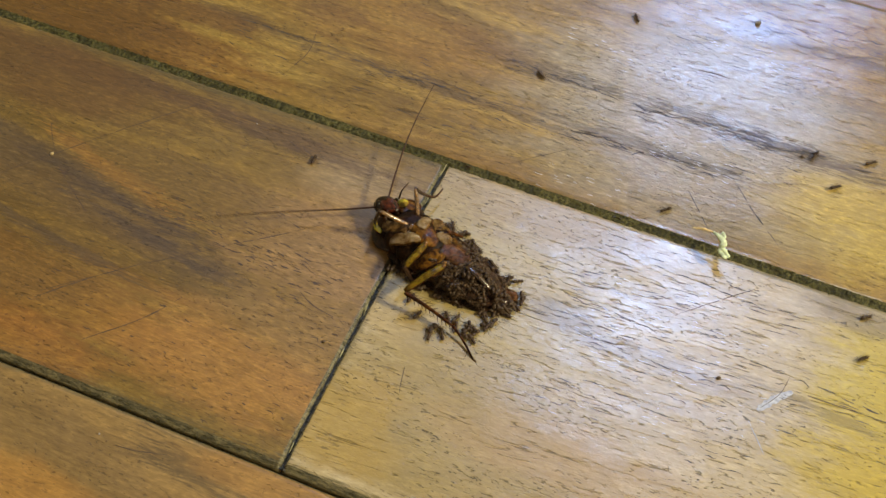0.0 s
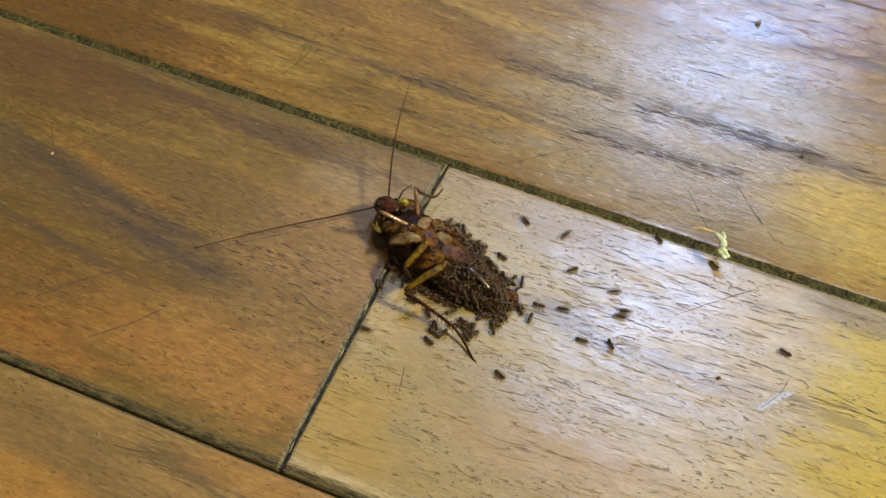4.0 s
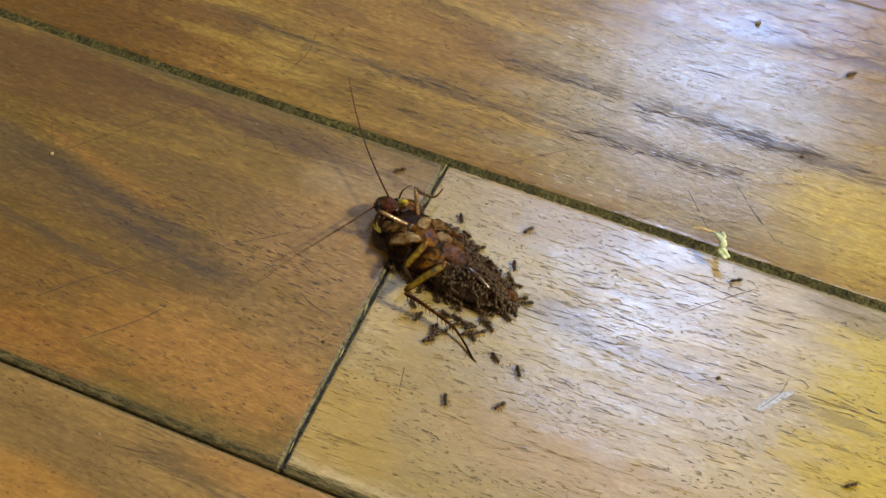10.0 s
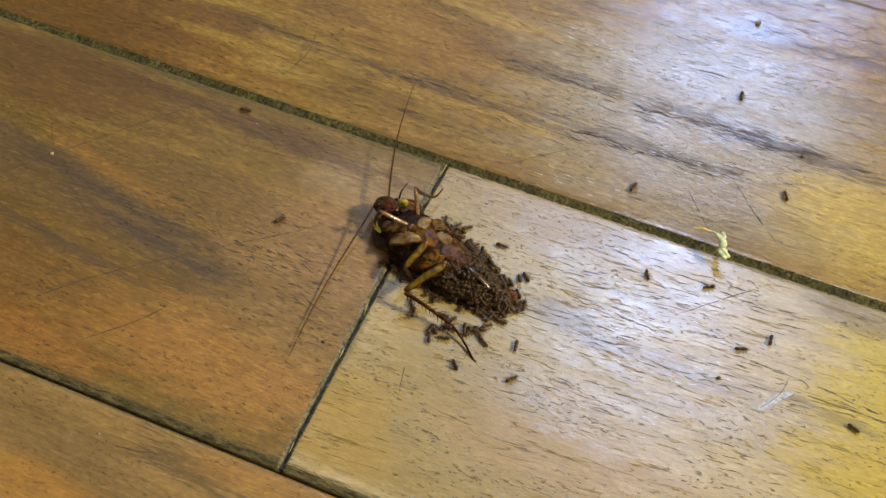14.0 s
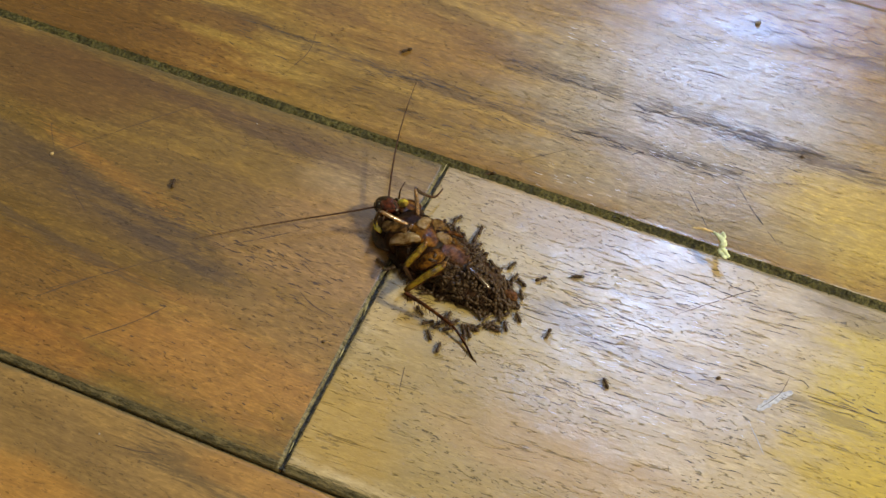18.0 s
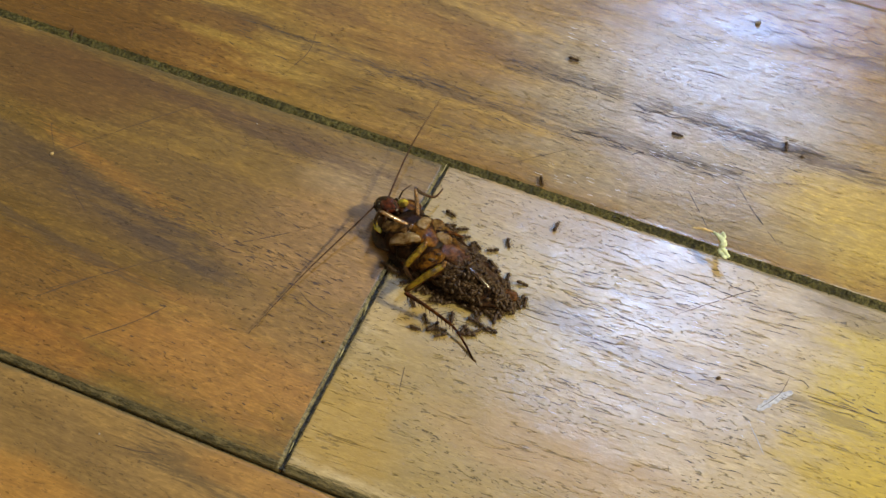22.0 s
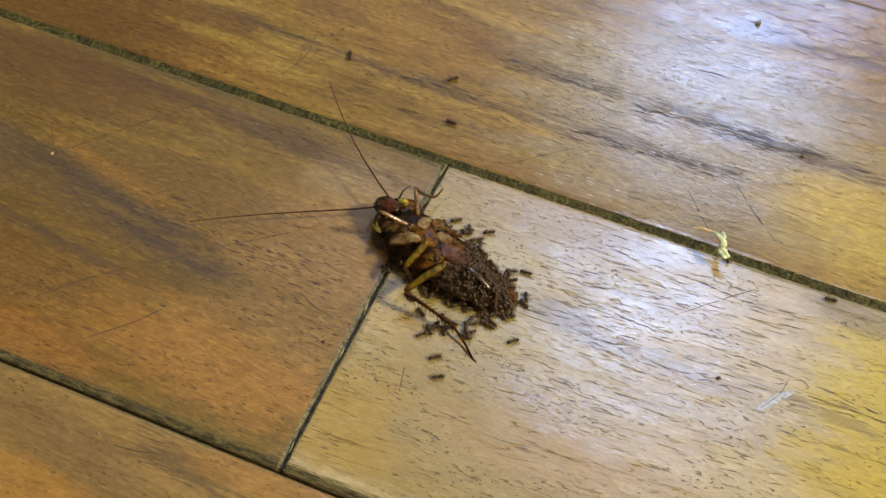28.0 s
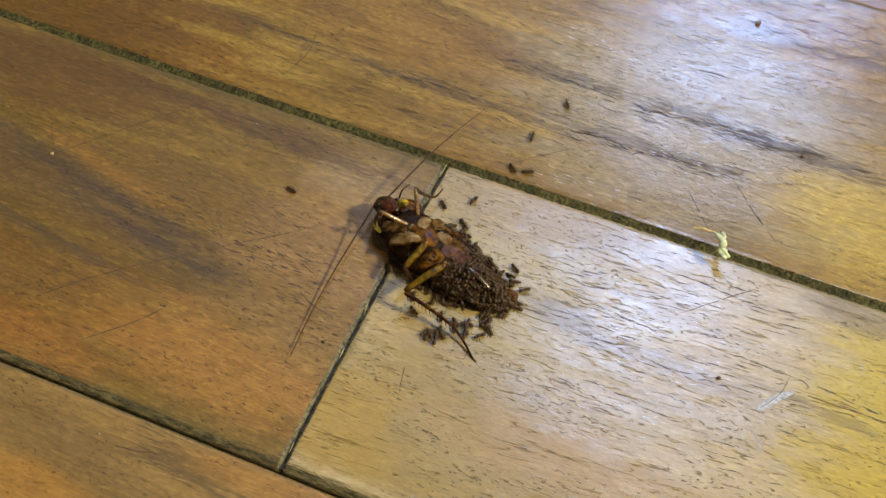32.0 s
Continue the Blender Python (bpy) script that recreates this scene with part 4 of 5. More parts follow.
leg([("leg", [(0.00, -8.99, 6.80), (-3.49, -11.61, 7.20), (-8.45, -14.69, 5.80)], 1.0, 0.72, chitin_leg, 0.6, 0, 0.25),
     ("tibia", [(-8.44, -15.15, 5.6), (-5.21, -16.99, 4.8), (-1.49, -19.41, 3.8), (2.1, -21.97, 2.8)], 0.66, 0.42, chitin_red, 1.0, 26, 0.0),
     ("tarsus", [(2.1, -21.97, 2.8), (3.82, -24.21, 2.0), (5.28, -26.69, 1.4), (6.37, -28.97, 1.0), (7.21, -29.97, 0.8)], 0.28, 0.16, chitin_red, 1.0, 3, 0.0)], "stretched hind leg with a spiny shin")
leg([("leg", [(5.26, -9.16, 6.6), (7.62, -11.27, 6.2), (10.63, -13.71, 4.2)], 0.5, 0.4, chitin_gloss, 0.9, 0, 0.2)], "dark red-brown hind leg folded along the belly")
leg([("leg", [(-1.15, -0.88, 6.20), (1.54, 0.76, 5.60), (4.39, 1.01, 3.40)], 0.62, 0.45, chitin_red, 0.8, 0, 0.2)], "bent middle leg")


# wet-looking joints between hip and thigh, added and angled to catch highlights
for pts in ([(-0.13, -9.46, 6.6), (0.25, -9.08, 7.4), (0.62, -8.7, 8.2)], [(-4.56, -4.2, 6.6), (-4.05, -3.69, 7.2), (-3.66, -3.25, 7.9)], [(-7.68, 1.45, 6.4), (-7.16, 1.49, 6.8), (-6.9, 1.85, 7.4)]):
    limb("hip_joint", pts, 0.42, 0.36, chitin_shin, roach, 1.0, 0, 0.1, "glossy brown hip joint")


def feeler(length, curve):
    """A long tapered feeler along x, ringed and slightly bowed."""
    bm = bmesh.new()
    pts, rad = [], []
    for k in range(41):
        f = k / 40
        pts.append((length * f - 1.4 * (1 - f) ** 3, curve * math.sin(math.pi * f), (-0.8 if curve > 0 else -1.4) * math.sin(math.pi * f ** 0.7)))
        rad.append((0.17 * (1 - f) + 0.07) * (1 + 0.12 * (k % 2)))
    tube(bm, pts, rad, 6)
    return bm


feelers = []
for root, length, curve in (((-12.47, 11.61, 4.8), 36, 1.3), ((-16.09, 8.98, 4.2), 42, -1.2)):
    o = wp(*root)
    feelers.append((part("feeler", feeler(length, curve), horn, roach, "long thin brown feeler", at=Matrix.Translation(o * MM)), o))


# ---- ants ----
def ant_meshes():
    out = []
    bm = bmesh.new()
    blob(bm, (0.92, 0, 0.52), (0.40, 0.33, 0.28), 0, 12, 10, 7)
    out.append(("head", bm, ant_brown))
    bm = bmesh.new()
    blob(bm, (0.30, 0, 0.56), (0.52, 0.31, 0.29), 0, 0, 10, 7)
    blob(bm, (-0.16, 0, 0.50), (0.34, 0.25, 0.24), 0, 0, 8, 6)
    out.append(("thorax", bm, ant_brown))
    bm = bmesh.new()
    blob(bm, (-0.78, 0, 0.58), (0.62, 0.40, 0.38), 0, -8, 12, 8)
    out.append(("gaster", bm, ant_dark))
    for x, dx in ((0.48, 0.62), (0.28, 0.05), (0.10, -0.75)):
        for s in (1, -1):
            bm = bmesh.new()
            tube(bm, [(x, s * 0.14, 0.46), (x + dx * 0.45, s * 0.55, 0.72), (x + dx * 0.85, s * 0.92, 0.26), (x + dx * 1.1, s * 1.12, 0.03)], [0.062, 0.045, 0.032, 0.022], 4)
            out.append(("leg", bm, ant_brown))
    for s in (1, -1):
        bm = bmesh.new()
        tube(bm, [(1.14, s * 0.10, 0.58), (1.40, s * 0.42, 0.70), (1.80, s * 0.36, 0.42)], [0.04, 0.03, 0.025], 4)
        out.append(("antenna", bm, ant_brown))
    return out


FEEDERS = 250
SIZE = 1.1
ant = base("ant", (0, 0, 0), "small brown ant walking on the planks", "ant", "ants round the cockroach")
for name, bm, m in ant_meshes():
    bmesh.ops.scale(bm, vec=(SIZE, SIZE, SIZE), verts=bm.verts)
    part(name, bm, m, ant)


def ground(x, y):
    """What an ant stands on: floor or body, in the world."""
    f = FLOOR.to_3x3().transposed() @ Vector((x, y, 0))
    low = floor_z(f.x, f.y)
    h = body_height(x, y)
    return max(low, low + h) if h > 0 else low


def stand(x, y, heading, size=1.0):
    """An ant's pose at a place, tilted to what it stands on."""
    e = 0.7
    n = Vector((ground(x - e, y) - ground(x + e, y), ground(x, y - e) - ground(x, y + e), 2 * e))
    n.z = max(n.z, 0.9 * Vector((n.x, n.y)).length, 0.1)
    n.normalize()
    fwd = Vector((math.cos(heading), math.sin(heading), 0))
    fwd = (fwd - n * fwd.dot(n)).normalized()
    side = n.cross(fwd)
    m = Matrix((fwd, side, n)).transposed().to_4x4()
    m.translation = Vector((x, y, ground(x, y) - 0.02)) * MM
    return m


def bare_shell(u, v):
    """The stretch of belly that the ants leave free."""
    return ((u - 22.5) / 4.2) ** 2 + ((v + 1.4) / 2.2) ** 2 < 1


def swarm(count, seed):
    """The packed ants underneath that nobody could count, in one mesh."""
    rnd = random.Random(seed)
    bm = bmesh.new()
    for k in range(count):
        while True:
            u, v = rnd.triangular(18, 37.5, 28), rnd.uniform(-6.0, 5.0)
            if noise.noise((u * 0.33, v * 0.33, 2.0)) > 0.02 and not bare_shell(u, v):
                break
        c = BODY @ Vector((u, v, 0)) + HEAD
        m = stand(c.x, c.y, rnd.uniform(0, 6.28)) @ pose(0, 0, rnd.uniform(-0.7, 1.0) * MM, rnd.uniform(-60, 60), rnd.uniform(-60, 60), 0)
        for name, piece, mat in ant_meshes():
            if name != "antenna":
                for vert in piece.verts:
                    vert.co = m @ (vert.co * MM * SIZE)
                me = bpy.data.meshes.new("ant_piece")
                for face in piece.faces:
                    face.material_index = 1 if name == "gaster" else 0
                piece.to_mesh(me)
                bm.from_mesh(me)
                bpy.data.meshes.remove(me)
            piece.free()
    ob = new("ant_swarm", mesh_of("ant_swarm", bm, ant_brown, ant_dark))
    return tagged(ob, "dense mass of small brown ants covering the belly", "ants", kind="stuff")


swarm(105, 21)


def turn_to(a, b, most):
    d = (b - a + math.pi) % (2 * math.pi) - math.pi
    return a + max(-most, min(most, d))


def path_rows(points, step=0.25):
    """Rows for walk() along timed places, the ant facing the way it goes."""
    rows, heading = [], None
    end = points[-1][0]
    count = int(round(end / step))

    def at(t):
        if t <= points[0][0]:
            return Vector(points[0][1:])
        for i in range(len(points) - 1):
            t0, t1 = points[i][0], points[i + 1][0]
            if t0 <= t <= t1 and t1 > t0:
                f = (t - t0) / (t1 - t0)
                p0, p1 = Vector(points[i][1:]), Vector(points[i + 1][1:])
                sway = Vector((-(p1 - p0).y, (p1 - p0).x)) * 0.10 * math.sin(2 * math.pi * f + i) * math.sin(math.pi * f)
                return p0.lerp(p1, f) + sway
        return Vector(points[-1][1:])
    for k in range(count + 1):
        t = k * step
        p = at(t)
        d = at(t + 0.2) - at(t - 0.2)
        want = math.atan2(d.y, d.x) if d.length > 0.15 else (heading if heading is not None else points[0][1])
        heading = want if heading is None else turn_to(heading, want, 1.2)
        rows.append((t, stand(p.x, p.y, heading)))
    return rows


def motions():
    """All that moves: feelers, palps, ants on their way and ants at their meal."""
    ways = (
        [(0, 0.292, 0.956, 0.000), (1, 0.292, 0.956, 0.000), (2, 0.145, 0.989, -0.019), (3, -0.106, 0.994, 0.013), (6, 0.733, 0.680, 0.017), (7, 0.645, 0.763, -0.031), (8, -0.206, 0.978, 0.044), (9, -0.450, 0.892, 0.050), (10, -0.297, 0.952, 0.069), (11, -0.195, 0.980, 0.047), (12, -0.130, 0.991, 0.033), (13, 0.563, 0.825, -0.055), (14, 0.145, 0.988, -0.058), (17, 0.079, 0.997, 0.013), (18, 0.167, 0.986, -0.005), (19, 0.253, 0.968, -0.005), (20, -0.192, 0.981, -0.019), (21, -0.070, 0.997, 0.022), (22, 0.349, 0.932, -0.101), (23, 0.701, 0.713, -0.005), (24, 0.791, 0.610, 0.048), (25, 0.592, 0.806, -0.025), (28, -0.427, 0.900, 0.089), (29, -0.353, 0.934, -0.059), (30, 0.337, 0.926, -0.169), (31, 0.474, 0.879, -0.042), (32, 0.645, 0.763, -0.031)],
        [(0, -0.994, -0.106, 0.030), (1, -0.648, -0.760, -0.047), (2, -0.511, -0.858, -0.045), (3, -0.948, -0.311, 0.075), (6, -0.940, -0.339, 0.037), (7, -0.942, -0.333, 0.038), (8, -0.714, 0.676, -0.180), (9, -0.806, 0.588, -0.069), (10, -0.717, -0.687, 0.121), (11, -0.383, -0.923, -0.046), (12, -0.275, -0.960, -0.045), (13, -0.262, -0.964, -0.046), (14, -0.411, -0.911, -0.046), (17, -0.999, 0.007, 0.032), (18, -0.967, -0.250, 0.045), (19, -0.761, -0.638, 0.118), (20, -0.999, 0.018, 0.028), (21, -0.999, -0.036, 0.023), (22, -0.629, -0.776, -0.047), (23, -0.575, -0.817, -0.046), (24, -0.595, -0.802, -0.046), (25, -0.762, -0.625, 0.170), (28, -0.993, -0.117, 0.027), (29, -0.870, -0.489, 0.066), (30, -0.490, -0.871, -0.045), (31, -0.409, -0.912, -0.045), (32, -0.404, -0.914, -0.045)])
    for (ob, o), rows in zip(feelers, ways):
        walk(ob, [(t, Matrix.Translation(o * MM) @ Vector((x, y, z)).to_track_quat("X", "Z").to_matrix().to_4x4()) for t, x, y, z in rows])
    for i, (ob, o) in enumerate(palps):
        rows = []
        for k in range(33):
            rows.append((float(k), Matrix.Translation(o * MM) @ pose(0, 0, 0, 6 * math.sin(k * 1.7 + i), 5 * math.sin(k * 2.3), 14 * math.sin(k * 1.1 + 2 * i))))
        walk(ob, rows)
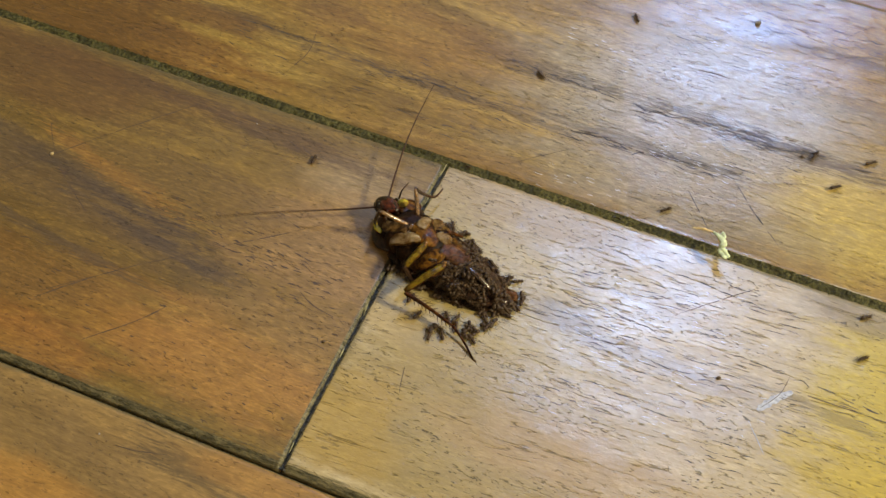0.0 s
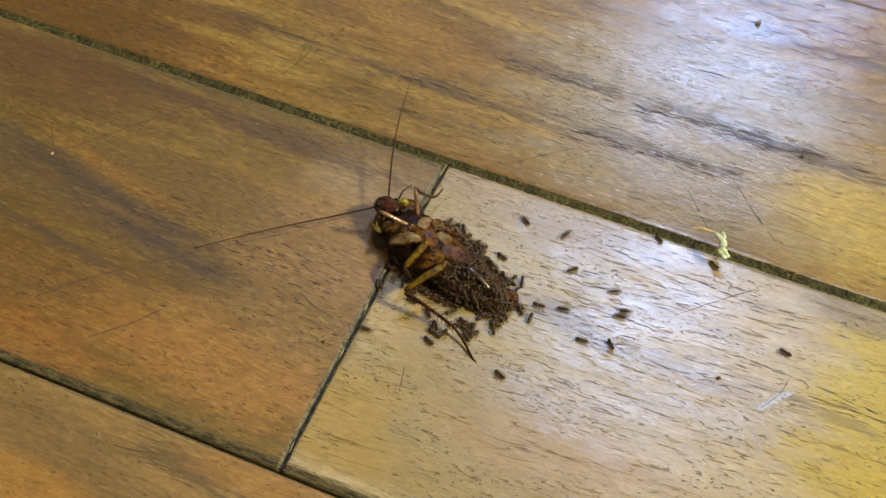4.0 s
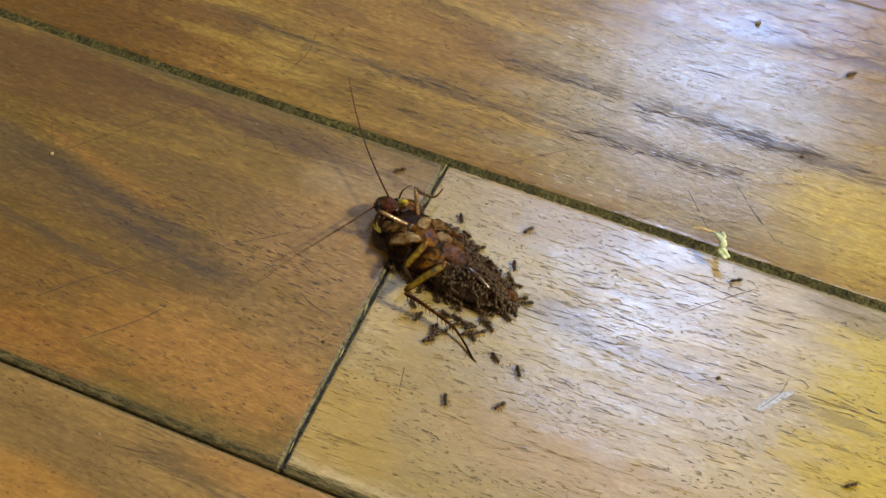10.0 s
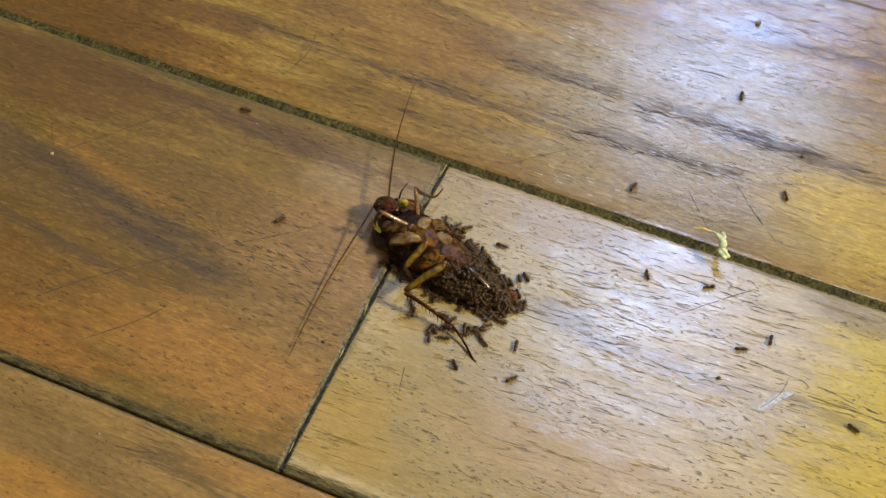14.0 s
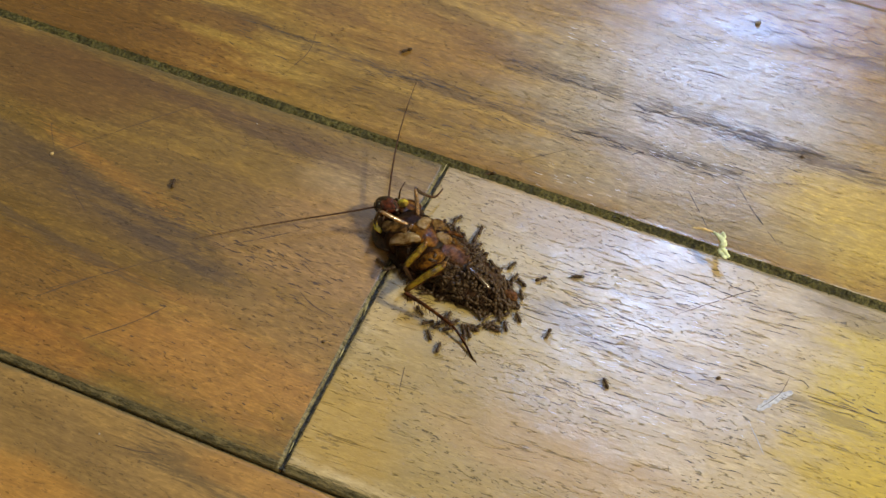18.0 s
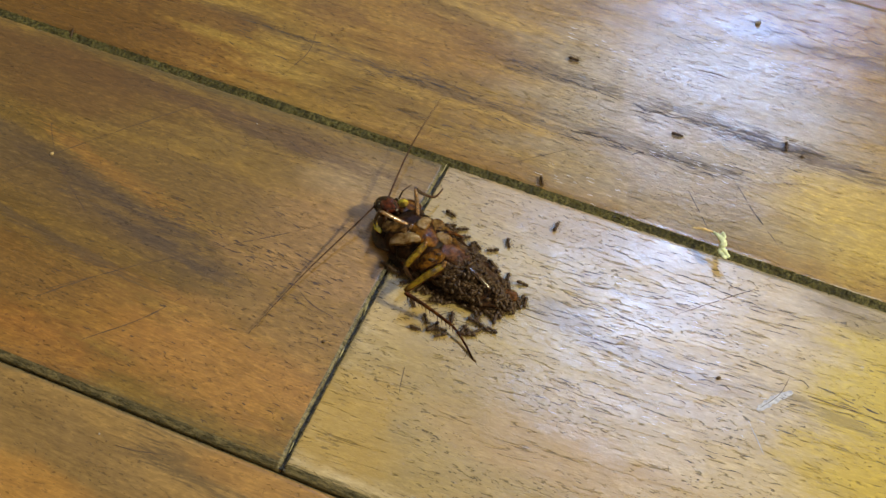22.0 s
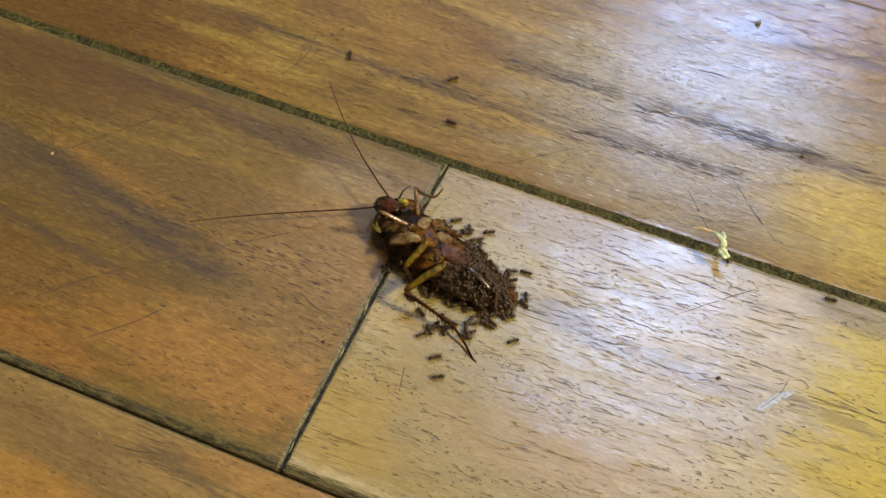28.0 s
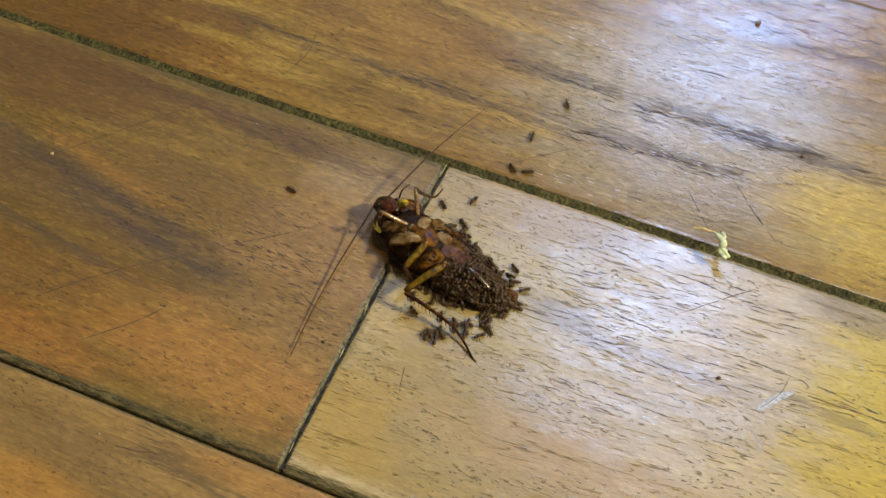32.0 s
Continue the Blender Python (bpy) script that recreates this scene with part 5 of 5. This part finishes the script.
    strolls = (
        [(0, 50.5, 70.8), (0.8, 51.9, 87.7), (6.2, 86.7, 89.7), (7, 83.0, 66.6), (7.8, 86.7, 89.7), (13.2, 80.6, 89.2), (14, 74.6, 44.9), (17, 51.3, 60.6), (17.8, 53.6, 87.7), (19.2, 85.0, 89.8), (20, 81.2, 64.9), (20.8, 85.0, 89.8), (32, 84.2, 90.1)],
        [(0, 24.9, 52.8), (1, 33.2, 29.2), (2, 28.6, 18.8), (2.8, 4.2, -3.2), (11.2, 10.9, -3.9), (12, 0.4, 12.1), (12.8, 12.4, -9.0), (17.2, 12.4, -9.9), (18, 23.1, -22.8), (18.8, 1.9, -8.3), (19.2, -0.9, -8.1), (20, 29.8, -5.6), (21, 9.2, 36.7), (22, 24.0, 21.6), (22.8, 6.7, -10.4), (24.2, 3.3, -9.1), (25, 8.0, -21.4), (28, 15.2, -16.8), (29, -17.7, 6.5), (30, -1.6, 12.4), (31, 0.8, 11.7), (32, 0.1, 13.5)],
        [(0, 90.1, 27.0), (1, 75.2, 17.2), (2, 58.2, 15.2), (3, 55.6, 13.7), (6, 86.6, -28.8), (6.8, 104.2, -28.4), (8.2, 108.1, -10.6), (9, 94.7, -10.3), (10, 66.9, -7.4), (11, 49.7, -15.1), (11.98, 9.4, -8.4), (13.03, 9.9, -10.8), (14, 45.8, 19.3), (17, 16.0, 13.2), (18, 11.5, 24.3), (18.8, 8.9, -2.6), (27.2, 5.1, -6.5), (28, 19.0, -6.2), (29, 18.0, -7.5), (30, 24.2, -4.6), (31, 33.6, -23.5), (31.88, 0.9, -5.4), (32, 1.3, -6.3)],
        [(0, 103.1, 24.5), (0.8, 114.6, 24.3), (8.2, 114.8, 25.0), (9, 86.0, 25.5), (10, 102.8, 51.3), (10.8, 120.1, 51.2), (12.87, 108.3, -9.4), (14, 60.4, -9.4), (17, 56.5, 2.5), (18, 30.5, -7.2), (18.8, 8.5, -6.2), (19.2, 9.8, -6.5), (20, 14.5, 2.2), (21, 12.6, 2.2), (22, 11.5, -0.0), (23, 10.0, 2.6), (24, 13.6, 1.9), (25, 8.0, 1.2), (28, 10.8, 5.3), (29, 15.8, 3.9), (30, 12.0, 1.2), (31, 6.3, 21.5), (32, 20.7, 24.4)],
        [(0, 93.6, 17.9), (0.8, 113.3, 17.5), (12.2, 103.3, -32.2), (13, 83.2, -32.6), (14, 86.2, -45.4), (14.8, 100.2, -45.2), (23.2, 100.9, -42.1), (24, 91.5, -42.2), (24.8, 100.9, -42.1), (32, 102.1, -41.3)],
        [(0, 53.0, 12.9), (1, 42.6, 12.7), (2, 43.0, 15.6), (3, 82.6, 34.0), (3.8, 116.5, 33.6), (13.2, 112.9, 15.2), (14, 81.6, 15.8), (14.8, 112.9, 15.2), (21.2, 115.6, 29.1), (22, 83.5, 29.6), (22.8, 115.6, 29.1), (32, 115.5, 28.1)],
        [(0, -31.4, 26.8), (1, -43.3, 9.5), (2.06, -1.1, -13.0), (19.2, 1.7, -10.4), (20, 9.7, -33.7), (21, 7.1, -28.7), (21.8, 5.7, -3.2), (27.2, 7.1, -3.3), (28, 6.3, 6.2), (29, 8.0, 3.7), (30, 9.4, 5.4), (31, 9.4, 7.1), (32, 22.1, 34.3)],
        [(0, 91.8, -28.1), (1, 63.8, -32.0), (2, 27.5, -39.6), (3, 36.7, -23.5), (6, 38.0, -28.6), (7, 34.0, -3.4), (8, 30.5, -21.2), (9, 10.4, -24.6), (10, 11.4, -29.0), (11, 10.4, -25.5), (12, 6.8, -29.7), (13, 9.0, -35.5), (14, 14.6, -34.3), (17, 10.4, -32.2), (18, 16.7, -18.6), (18.8, 7.1, -9.6), (20, -28.9, 18.0), (21, -33.5, 9.7), (22.02, 6.5, -12.3), (29.2, 1.2, -7.9), (30, 23.4, 8.7), (31, 11.6, 31.0), (32, 17.1, 25.5)],
        [(0, 94.9, -17.0), (0.8, 107.0, -16.8), (2.2, 104.7, -26.6), (3, 75.2, -27.2), (6, 74.1, -26.1), (7, 52.8, 1.6), (8.12, 4.9, -10.6), (13.2, 0.0, -4.4), (14, 8.9, -25.1), (17, 7.6, -19.2), (18, 8.8, -20.7), (18.8, 8.3, -7.9), (19.2, 11.7, -6.4), (20, -9.9, -17.6), (21, -14.2, -26.7), (22, -6.1, -21.6), (23, 5.0, -34.7), (23.8, 9.3, -11.1), (29.2, 4.5, -9.6), (30, 15.6, -23.1), (31, 19.8, -26.1), (31.8, 3.7, -4.7), (32, 2.7, -4.9)],
        [(0, 5.8, 26.3), (1, 15.2, 11.1), (2, 10.9, 10.1), (2.8, 8.1, -12.4), (6.2, 10.5, -9.4), (7, 16.5, 13.2), (8, 28.9, 31.7), (9, 40.5, 31.9), (9.91, 44.4, 87.7), (19.2, 64.5, 87.7), (20, 61.0, 54.0), (21, 49.7, 26.4), (22, 57.6, 33.8), (23, 63.7, 18.2), (24.13, 113.3, 17.2), (26.97, 109.6, -2.4), (28, 65.9, -1.4), (29.03, 109.6, -2.4), (32, 108.8, -3.1)],
        [(0, 17.8, -14.2), (1, 20.6, -10.6), (2, 17.3, -12.7), (3, 20.7, -14.6), (6, 23.2, -15.6), (7, 27.9, -11.1), (8, 28.6, -18.3), (9, 21.4, -18.2), (10, 20.0, 6.2), (11, 41.6, -30.7), (11.86, 38.3, -67.5), (13.05, 59.3, -67.5), (14, 65.3, -26.0), (14.95, 59.3, -67.5), (32, 60.1, -67.5)],
        [(0, 6.3, -24.4), (1, 7.5, -28.9), (2, 9.1, -24.0), (3, 20.2, -17.6), (6, 18.4, -21.3), (7, 18.3, -18.0), (8, 19.7, -13.7), (9, 19.0, -16.0), (10, 18.8, -14.6), (11, 17.6, -19.5), (12, 20.1, -19.0), (13, 17.7, -17.8), (14, 15.9, -26.0), (17, 14.1, -25.3), (18, 13.8, -21.0), (19, 14.4, -22.5), (20, 18.3, -25.1), (21, 10.8, -46.6), (21.8, 10.3, -67.6), (24.2, -2.7, -67.5), (25, -2.7, -60.4), (28, -1.7, -29.0), (29, 0.9, -45.3), (30, 14.8, -29.0), (31, 27.4, -29.0), (31.8, 6.3, -12.5), (32, 5.4, -11.4)],
        [(0, 4.4, -7.9), (1, 18.2, -4.7), (2, 15.1, -5.1), (3, 11.8, 1.5), (6, 19.2, -6.3), (7, 19.8, -5.5), (8, 23.6, -30.2), (9, 13.6, -20.6), (10, 16.3, -32.4), (11, 14.2, -31.7), (12, 19.4, -22.3), (13, 23.3, -23.3), (14, 18.9, -7.5), (17, 19.3, -11.8), (18, 17.8, -9.1), (19, 18.0, -9.1), (20, 17.7, -17.1), (20.8, 3.8, -6.1), (24.2, 2.5, -8.6), (25, -25.2, 7.0), (28, 3.1, 8.7), (29, 3.9, 10.1), (30, 3.5, 11.6), (31, 9.2, 17.6), (32, 7.3, 14.9)],
        [(0, 4.9, -8.7), (1, 23.4, -7.4), (2, 32.1, 3.0), (2.8, 1.8, -9.2), (10.2, 1.4, -10.5), (11, -7.9, -29.9), (12, 1.5, -43.0), (13, 7.4, -55.1), (14, 2.6, -30.8), (17, 4.7, -31.5), (18, -1.0, -26.6), (18.8, 6.7, -4.3), (24.07, 5.7, -6.0), (25, -30.7, 17.0), (28, 2.2, 39.2), (29, 9.3, 18.2), (30, 1.7, 12.4), (31, 2.1, 12.6), (32, 4.8, 7.9)],
        [(0, 9.1, -12.6), (1, 33.1, -7.9), (2, 34.3, 1.0), (3, 34.6, -4.7), (6, 20.7, -9.5), (7, 19.2, -1.3), (8, 24.4, -39.6), (9, 33.8, -44.9), (10, 12.0, -40.8), (11, 22.5, -49.9), (12, 37.2, -61.1), (12.8, 36.6, -67.5), (17.2, 32.3, -67.6), (18, 34.8, -35.1), (19, 31.0, -32.1), (20, 10.5, -30.5), (21, 10.5, -29.3), (22, 26.6, 7.3), (22.8, 12.1, -11.3), (32, 11.9, -12.2)],
        [(0, 2.8, -9.4), (1, 11.6, -34.9), (2, 12.0, -25.0), (3, 11.4, -31.7), (6, 14.8, -35.4), (7, 14.8, 1.5), (7.8, 11.3, -3.1), (9.2, 11.2, -5.1), (10, -10.4, 24.1), (10.8, 7.5, -4.3), (11.2, 11.9, -4.3), (12, 8.7, 2.9), (13, 5.7, 7.0), (14, 13.7, 1.4), (17, 8.3, 4.2), (18, 8.8, 5.8), (19, 10.2, 14.6), (20, 7.0, 13.7), (21, -0.1, 12.0), (22, 1.9, 10.7), (23, 4.7, 5.3), (24, 13.8, -1.9), (25, 15.5, -7.5), (28, 15.6, -5.9), (29, 19.6, -10.6), (30, 17.8, -14.5), (31, 18.5, -9.5), (32, 16.5, -5.1)],
        [(0, 62.8, -67.4), (1, 64.1, -59.0), (1.8, 62.8, -67.4), (9.2, 81.4, -67.3), (10, 83.1, -58.4), (10.8, 81.4, -67.3), (12.2, 104.0, -29.4), (13, 76.9, -30.0), (14, 72.2, -23.6), (14.8, 105.6, -22.9), (27.2, 107.7, -12.5), (28, 87.8, -12.2), (29, 84.5, -9.1), (29.8, 108.3, -9.7), (32, 107.7, -10.0)],
        [(0, 8.7, -5.3), (1, -5.7, -21.6), (2, -9.0, -20.1), (3, -15.7, -3.3), (6, -7.3, -20.9), (7, -2.7, -32.8), (8, 14.6, -53.7), (8.8, 14.1, -67.6), (10.18, 36.6, -67.5), (11, 39.6, -32.9), (11.82, 36.6, -67.5), (29.2, 20.3, -67.6), (30, 21.5, -42.3), (30.8, 20.3, -67.6), (32, 20.2, -67.1)],
        [(0, -53.6, 89.0), (1, -49.7, 41.5), (1.8, -53.6, 89.0), (6.2, 18.9, 87.9), (7, 17.9, 53.3), (8, 19.6, 56.3), (9, 3.8, 13.9), (10, 4.4, 9.4), (11, -1.8, -25.3), (12, -9.3, -17.9), (13, -36.3, 4.1), (14, -38.1, 7.9), (17, 2.8, 9.5), (18, 3.5, 9.2), (19, 1.9, 14.4), (20, 9.1, 7.1), (21, 12.0, 5.2), (22, 15.2, 2.2), (23, 19.5, -19.0), (23.8, 10.5, -4.9), (30.05, 12.1, -4.7), (31, -26.7, 12.8), (32, -36.1, 17.2)],
        [(0, 3.1, -5.7), (0.83, 3.1, -5.7), (2, 53.4, 10.4), (3, 49.9, 9.7), (6, 55.5, -5.1), (7, 56.1, -1.7), (8.05, 10.9, -6.4), (9, 14.4, -2.7), (10, 16.4, -4.3), (11, 13.8, -22.8), (12, 12.8, -24.7), (12.8, 7.3, -12.8), (17.2, 5.7, -11.5), (18, 22.3, -8.0), (19, 21.2, -9.8), (20, 19.0, -15.4), (21, 19.5, -11.5), (22, 18.4, -14.5), (23, 19.5, -14.5), (24, 18.5, -12.2), (25, 12.2, -21.6), (28, 15.3, -24.8), (28.8, 8.9, -3.0), (29.2, 3.6, -4.4), (30, -11.9, -14.2), (31, -3.3, -27.1), (32, -1.7, -24.5)],
        [(0, 11.4, -8.5), (1.2, 11.4, -8.5), (2, 35.4, 14.2), (2.85, 3.0, -10.4), (12.89, -0.4, -6.4), (14, 46.7, -6.3), (15.06, 1.8, -11.7), (17.2, 0.6, -5.6), (18, 15.8, -4.3), (18.8, 5.9, -3.5), (19.2, 4.3, -6.4), (20, 8.0, -23.9), (21, 6.9, -22.9), (22, 9.1, -21.4), (23, 9.1, -27.9), (24, 8.1, -29.6), (25, 12.3, -32.1), (28, -1.1, -33.9), (29, -3.5, -34.9), (30, 11.8, -28.2), (31, 4.2, -45.7), (32, -3.0, -23.0)],
        [(0, 5.5, -10.7), (1.2, 5.5, -10.7), (2, 27.4, -23.5), (3, 27.8, -27.4), (6, -20.7, 70.4), (7, -3.9, 54.3), (7.8, -4.1, 88.1), (13.2, -53.1, 89.0), (14, -49.5, 43.1), (14.8, -53.1, 89.0), (17.2, -9.7, 88.2), (18, -9.3, 61.5), (18.8, -9.7, 88.2), (21.2, 35.1, 87.7), (22, 33.5, 57.5), (22.8, 35.1, 87.7), (27.2, 2.9, 88.0), (28, 2.7, 52.2), (28.8, 2.9, 88.0), (31.2, 33.5, 87.8), (32, 31.2, 43.4)],
        [(0, -0.7, -10.1), (1.2, -0.7, -10.1), (2, 0.4, -27.6), (2.8, 9.1, -4.5), (6.2, 8.4, -11.2), (7, 8.1, 6.2), (8, -32.5, 7.7), (8.91, 5.7, -3.8), (10, 0.6, -39.4), (11, 1.8, -32.8), (12, -2.1, -41.8), (12.8, -2.0, -67.6), (19.2, -37.1, -67.3), (20, -39.2, -40.2), (20.8, -37.1, -67.3), (32, -36.7, -66.9)],
        [(0, 26.4, -67.6), (1.2, 26.4, -67.6), (2, 27.6, -48.3), (2.8, 26.4, -67.6), (6.15, -115.7, 29.3), (7, -77.5, 30.1), (7.85, -115.7, 29.3), (16.89, -113.1, 17.7), (18, -64.2, 18.5), (19.11, -113.1, 17.7), (23.2, -85.2, 89.8), (24, -83.8, 78.4), (25, -52.3, 59.4), (28, -23.8, 60.4), (28.8, -24.9, 88.4), (32, -25.2, 87.6)],
    )
    # short outings from the body and back
    rnd = random.Random(33)
    outings = []
    for k in range(6):
        home, way = (rnd.uniform(0, 12), rnd.uniform(-12, -5)), []
        for leave, back in ((3.1, 5.9), (14.6, 16.9), (25.4, 27.8)):
            a, far = rnd.uniform(-1.0, 1.0), rnd.uniform(24, 62)
            x, y = 8 + far * math.cos(a), -8 + far * math.sin(a)
            start, end = leave + rnd.uniform(0.0, 0.4), back - rnd.uniform(0.0, 0.3)
            way += [(start, *home), (start + 0.9, x, y), (end - 0.8, x + rnd.uniform(-9, 9), y + rnd.uniform(-9, 9)), (end, *home)]
        outings.append([(0, *home)] + way + [(32, *home)])
    strolls += tuple(outings)
    walkers = [ant] + [copy_thing(ant, pose(0, 0, 0)) for way in strolls[1:]]
    feeders = [tagged(copy_thing(ant, pose(0, 0, 0)), "small brown ant feeding on the cockroach") for k in range(FEEDERS)]
    for who, way in zip(walkers, strolls):
        walk(who, path_rows(way))
    rnd = random.Random(11)
    for k, who in enumerate(feeders):
        kind = k % 10
        if kind < 3:      # on the abdomen
            u, v = rnd.triangular(17, 38, 28), rnd.uniform(-6.4, 5.6)
            while bare_shell(u, v):
                u, v = rnd.triangular(17, 38, 28), rnd.uniform(-6.4, 5.6)
        elif kind < 7:    # round its edge, thicker on the side away from the stretched leg
            u = rnd.uniform(14, 38.5)
            s = shape(min(u, 40))
            v = s[0] + (1 if rnd.random() < 0.56 else -1) * (s[1] + abs(rnd.gauss(0, 1.5)) - 1.0)
        elif kind == 7 and k % 20 == 7:   # between belly and stretched leg
            f = rnd.random()
            u, v = 18 + 23 * f, -9.4 - 2.2 * f + rnd.gauss(0, 2.0)
        elif kind == 8 and k % 40 == 8:   # along the stretched leg
            f = rnd.random()
            u, v = 20 + 15 * f + rnd.uniform(-1.5, 1.5), -15.5 - 3.0 * f + rnd.uniform(-1.2, 2.2)
        elif kind == 8:   # at the tail
            u, v = rnd.uniform(33, 40), rnd.gauss(-1.8, 3.4)
        else:             # on the thorax edge
            u, v = rnd.uniform(11, 24), rnd.choice((rnd.uniform(3.8, 8.4), rnd.uniform(3.8, 8.4), rnd.uniform(3.8, 8.4), rnd.uniform(-10.5, -8)))
        c = BODY @ Vector((u, v, 0)) + HEAD
        a, r = rnd.uniform(0, 6.28), rnd.uniform(0.4, 1.5)
        heading, t, rows = a, 0.0, []
        lean = pose(0, 0, 0, rnd.uniform(-28, 28), rnd.uniform(-30, 30), 0) if kind < 4 else pose(0, 0, 0)
        x, y = c.x, c.y
        while t < 32:
            rows.append((t, stand(x, y, heading) @ lean))
            t += rnd.choice((0.5, 0.8, 1.2, 2.0))
            back = math.atan2(c.y - y, c.x - x)
            far = math.hypot(c.x - x, c.y - y)
            heading = turn_to(heading, back if far > r else heading + rnd.uniform(-1.2, 1.2), 1.2)
            go = rnd.uniform(0.1, 1.3)
            x, y = x + go * math.cos(heading), y + go * math.sin(heading)
        rows.append((32.0, stand(x, y, heading) @ lean))
        walk(who, rows)


# ---- the floor out of the way: plain planks to the walls ----
def plain_plank(length, cache={}):
    """A simple crowned plank, one mesh for each length."""
    if length not in cache:
        bm = bmesh.new()
        profile = [(0, -6), (0, -0.8), (1.5, 0), (22, 0.4), (43, 0.5), (65, 0.4), (85, 0), (86.5, -0.8), (86.5, -6)]
        rings(bm, [[(x, y, z) for y, z in profile] for x in (0, length - 1.5)])
        bmesh.ops.recalc_face_normals(bm, faces=bm.faces)
        bmesh.ops.scale(bm, vec=(MM, MM, MM), verts=bm.verts)
        me = mesh_of("plank", bm, wood_other)
        me.polygons.foreach_set("use_smooth", [False] * len(me.polygons))
        cache[length] = me
    return cache[length]


def far_planks():
    def lay(x0, length, y0):
        part("plank", plain_plank(length), None, floor, at=Matrix.Translation((x0 * MM, y0 * MM, 0)))
    rows = [SEAM_TOP + 88.5 + 88 * k for k in range(13)] + [SEAM_LOW - 88.5 - 88 * (k + 1) for k in range(22)]
    for k, y0 in enumerate(rows):
        first = (400, 800, 1200)[k % 3]
        x0 = -2000
        for length in (first, 1000, 1000, 2000 - first):
            lay(x0, length, y0)
            x0 += length
    for y0 in (SEAM_LOW - 87.4, SEAM_LOW + 0.5, SEAM_UP + 0.5, SEAM_TOP + 0.5):
        lay(-2000, 1098, y0)
        lay(902, 1098, y0)


far_planks()
motions()
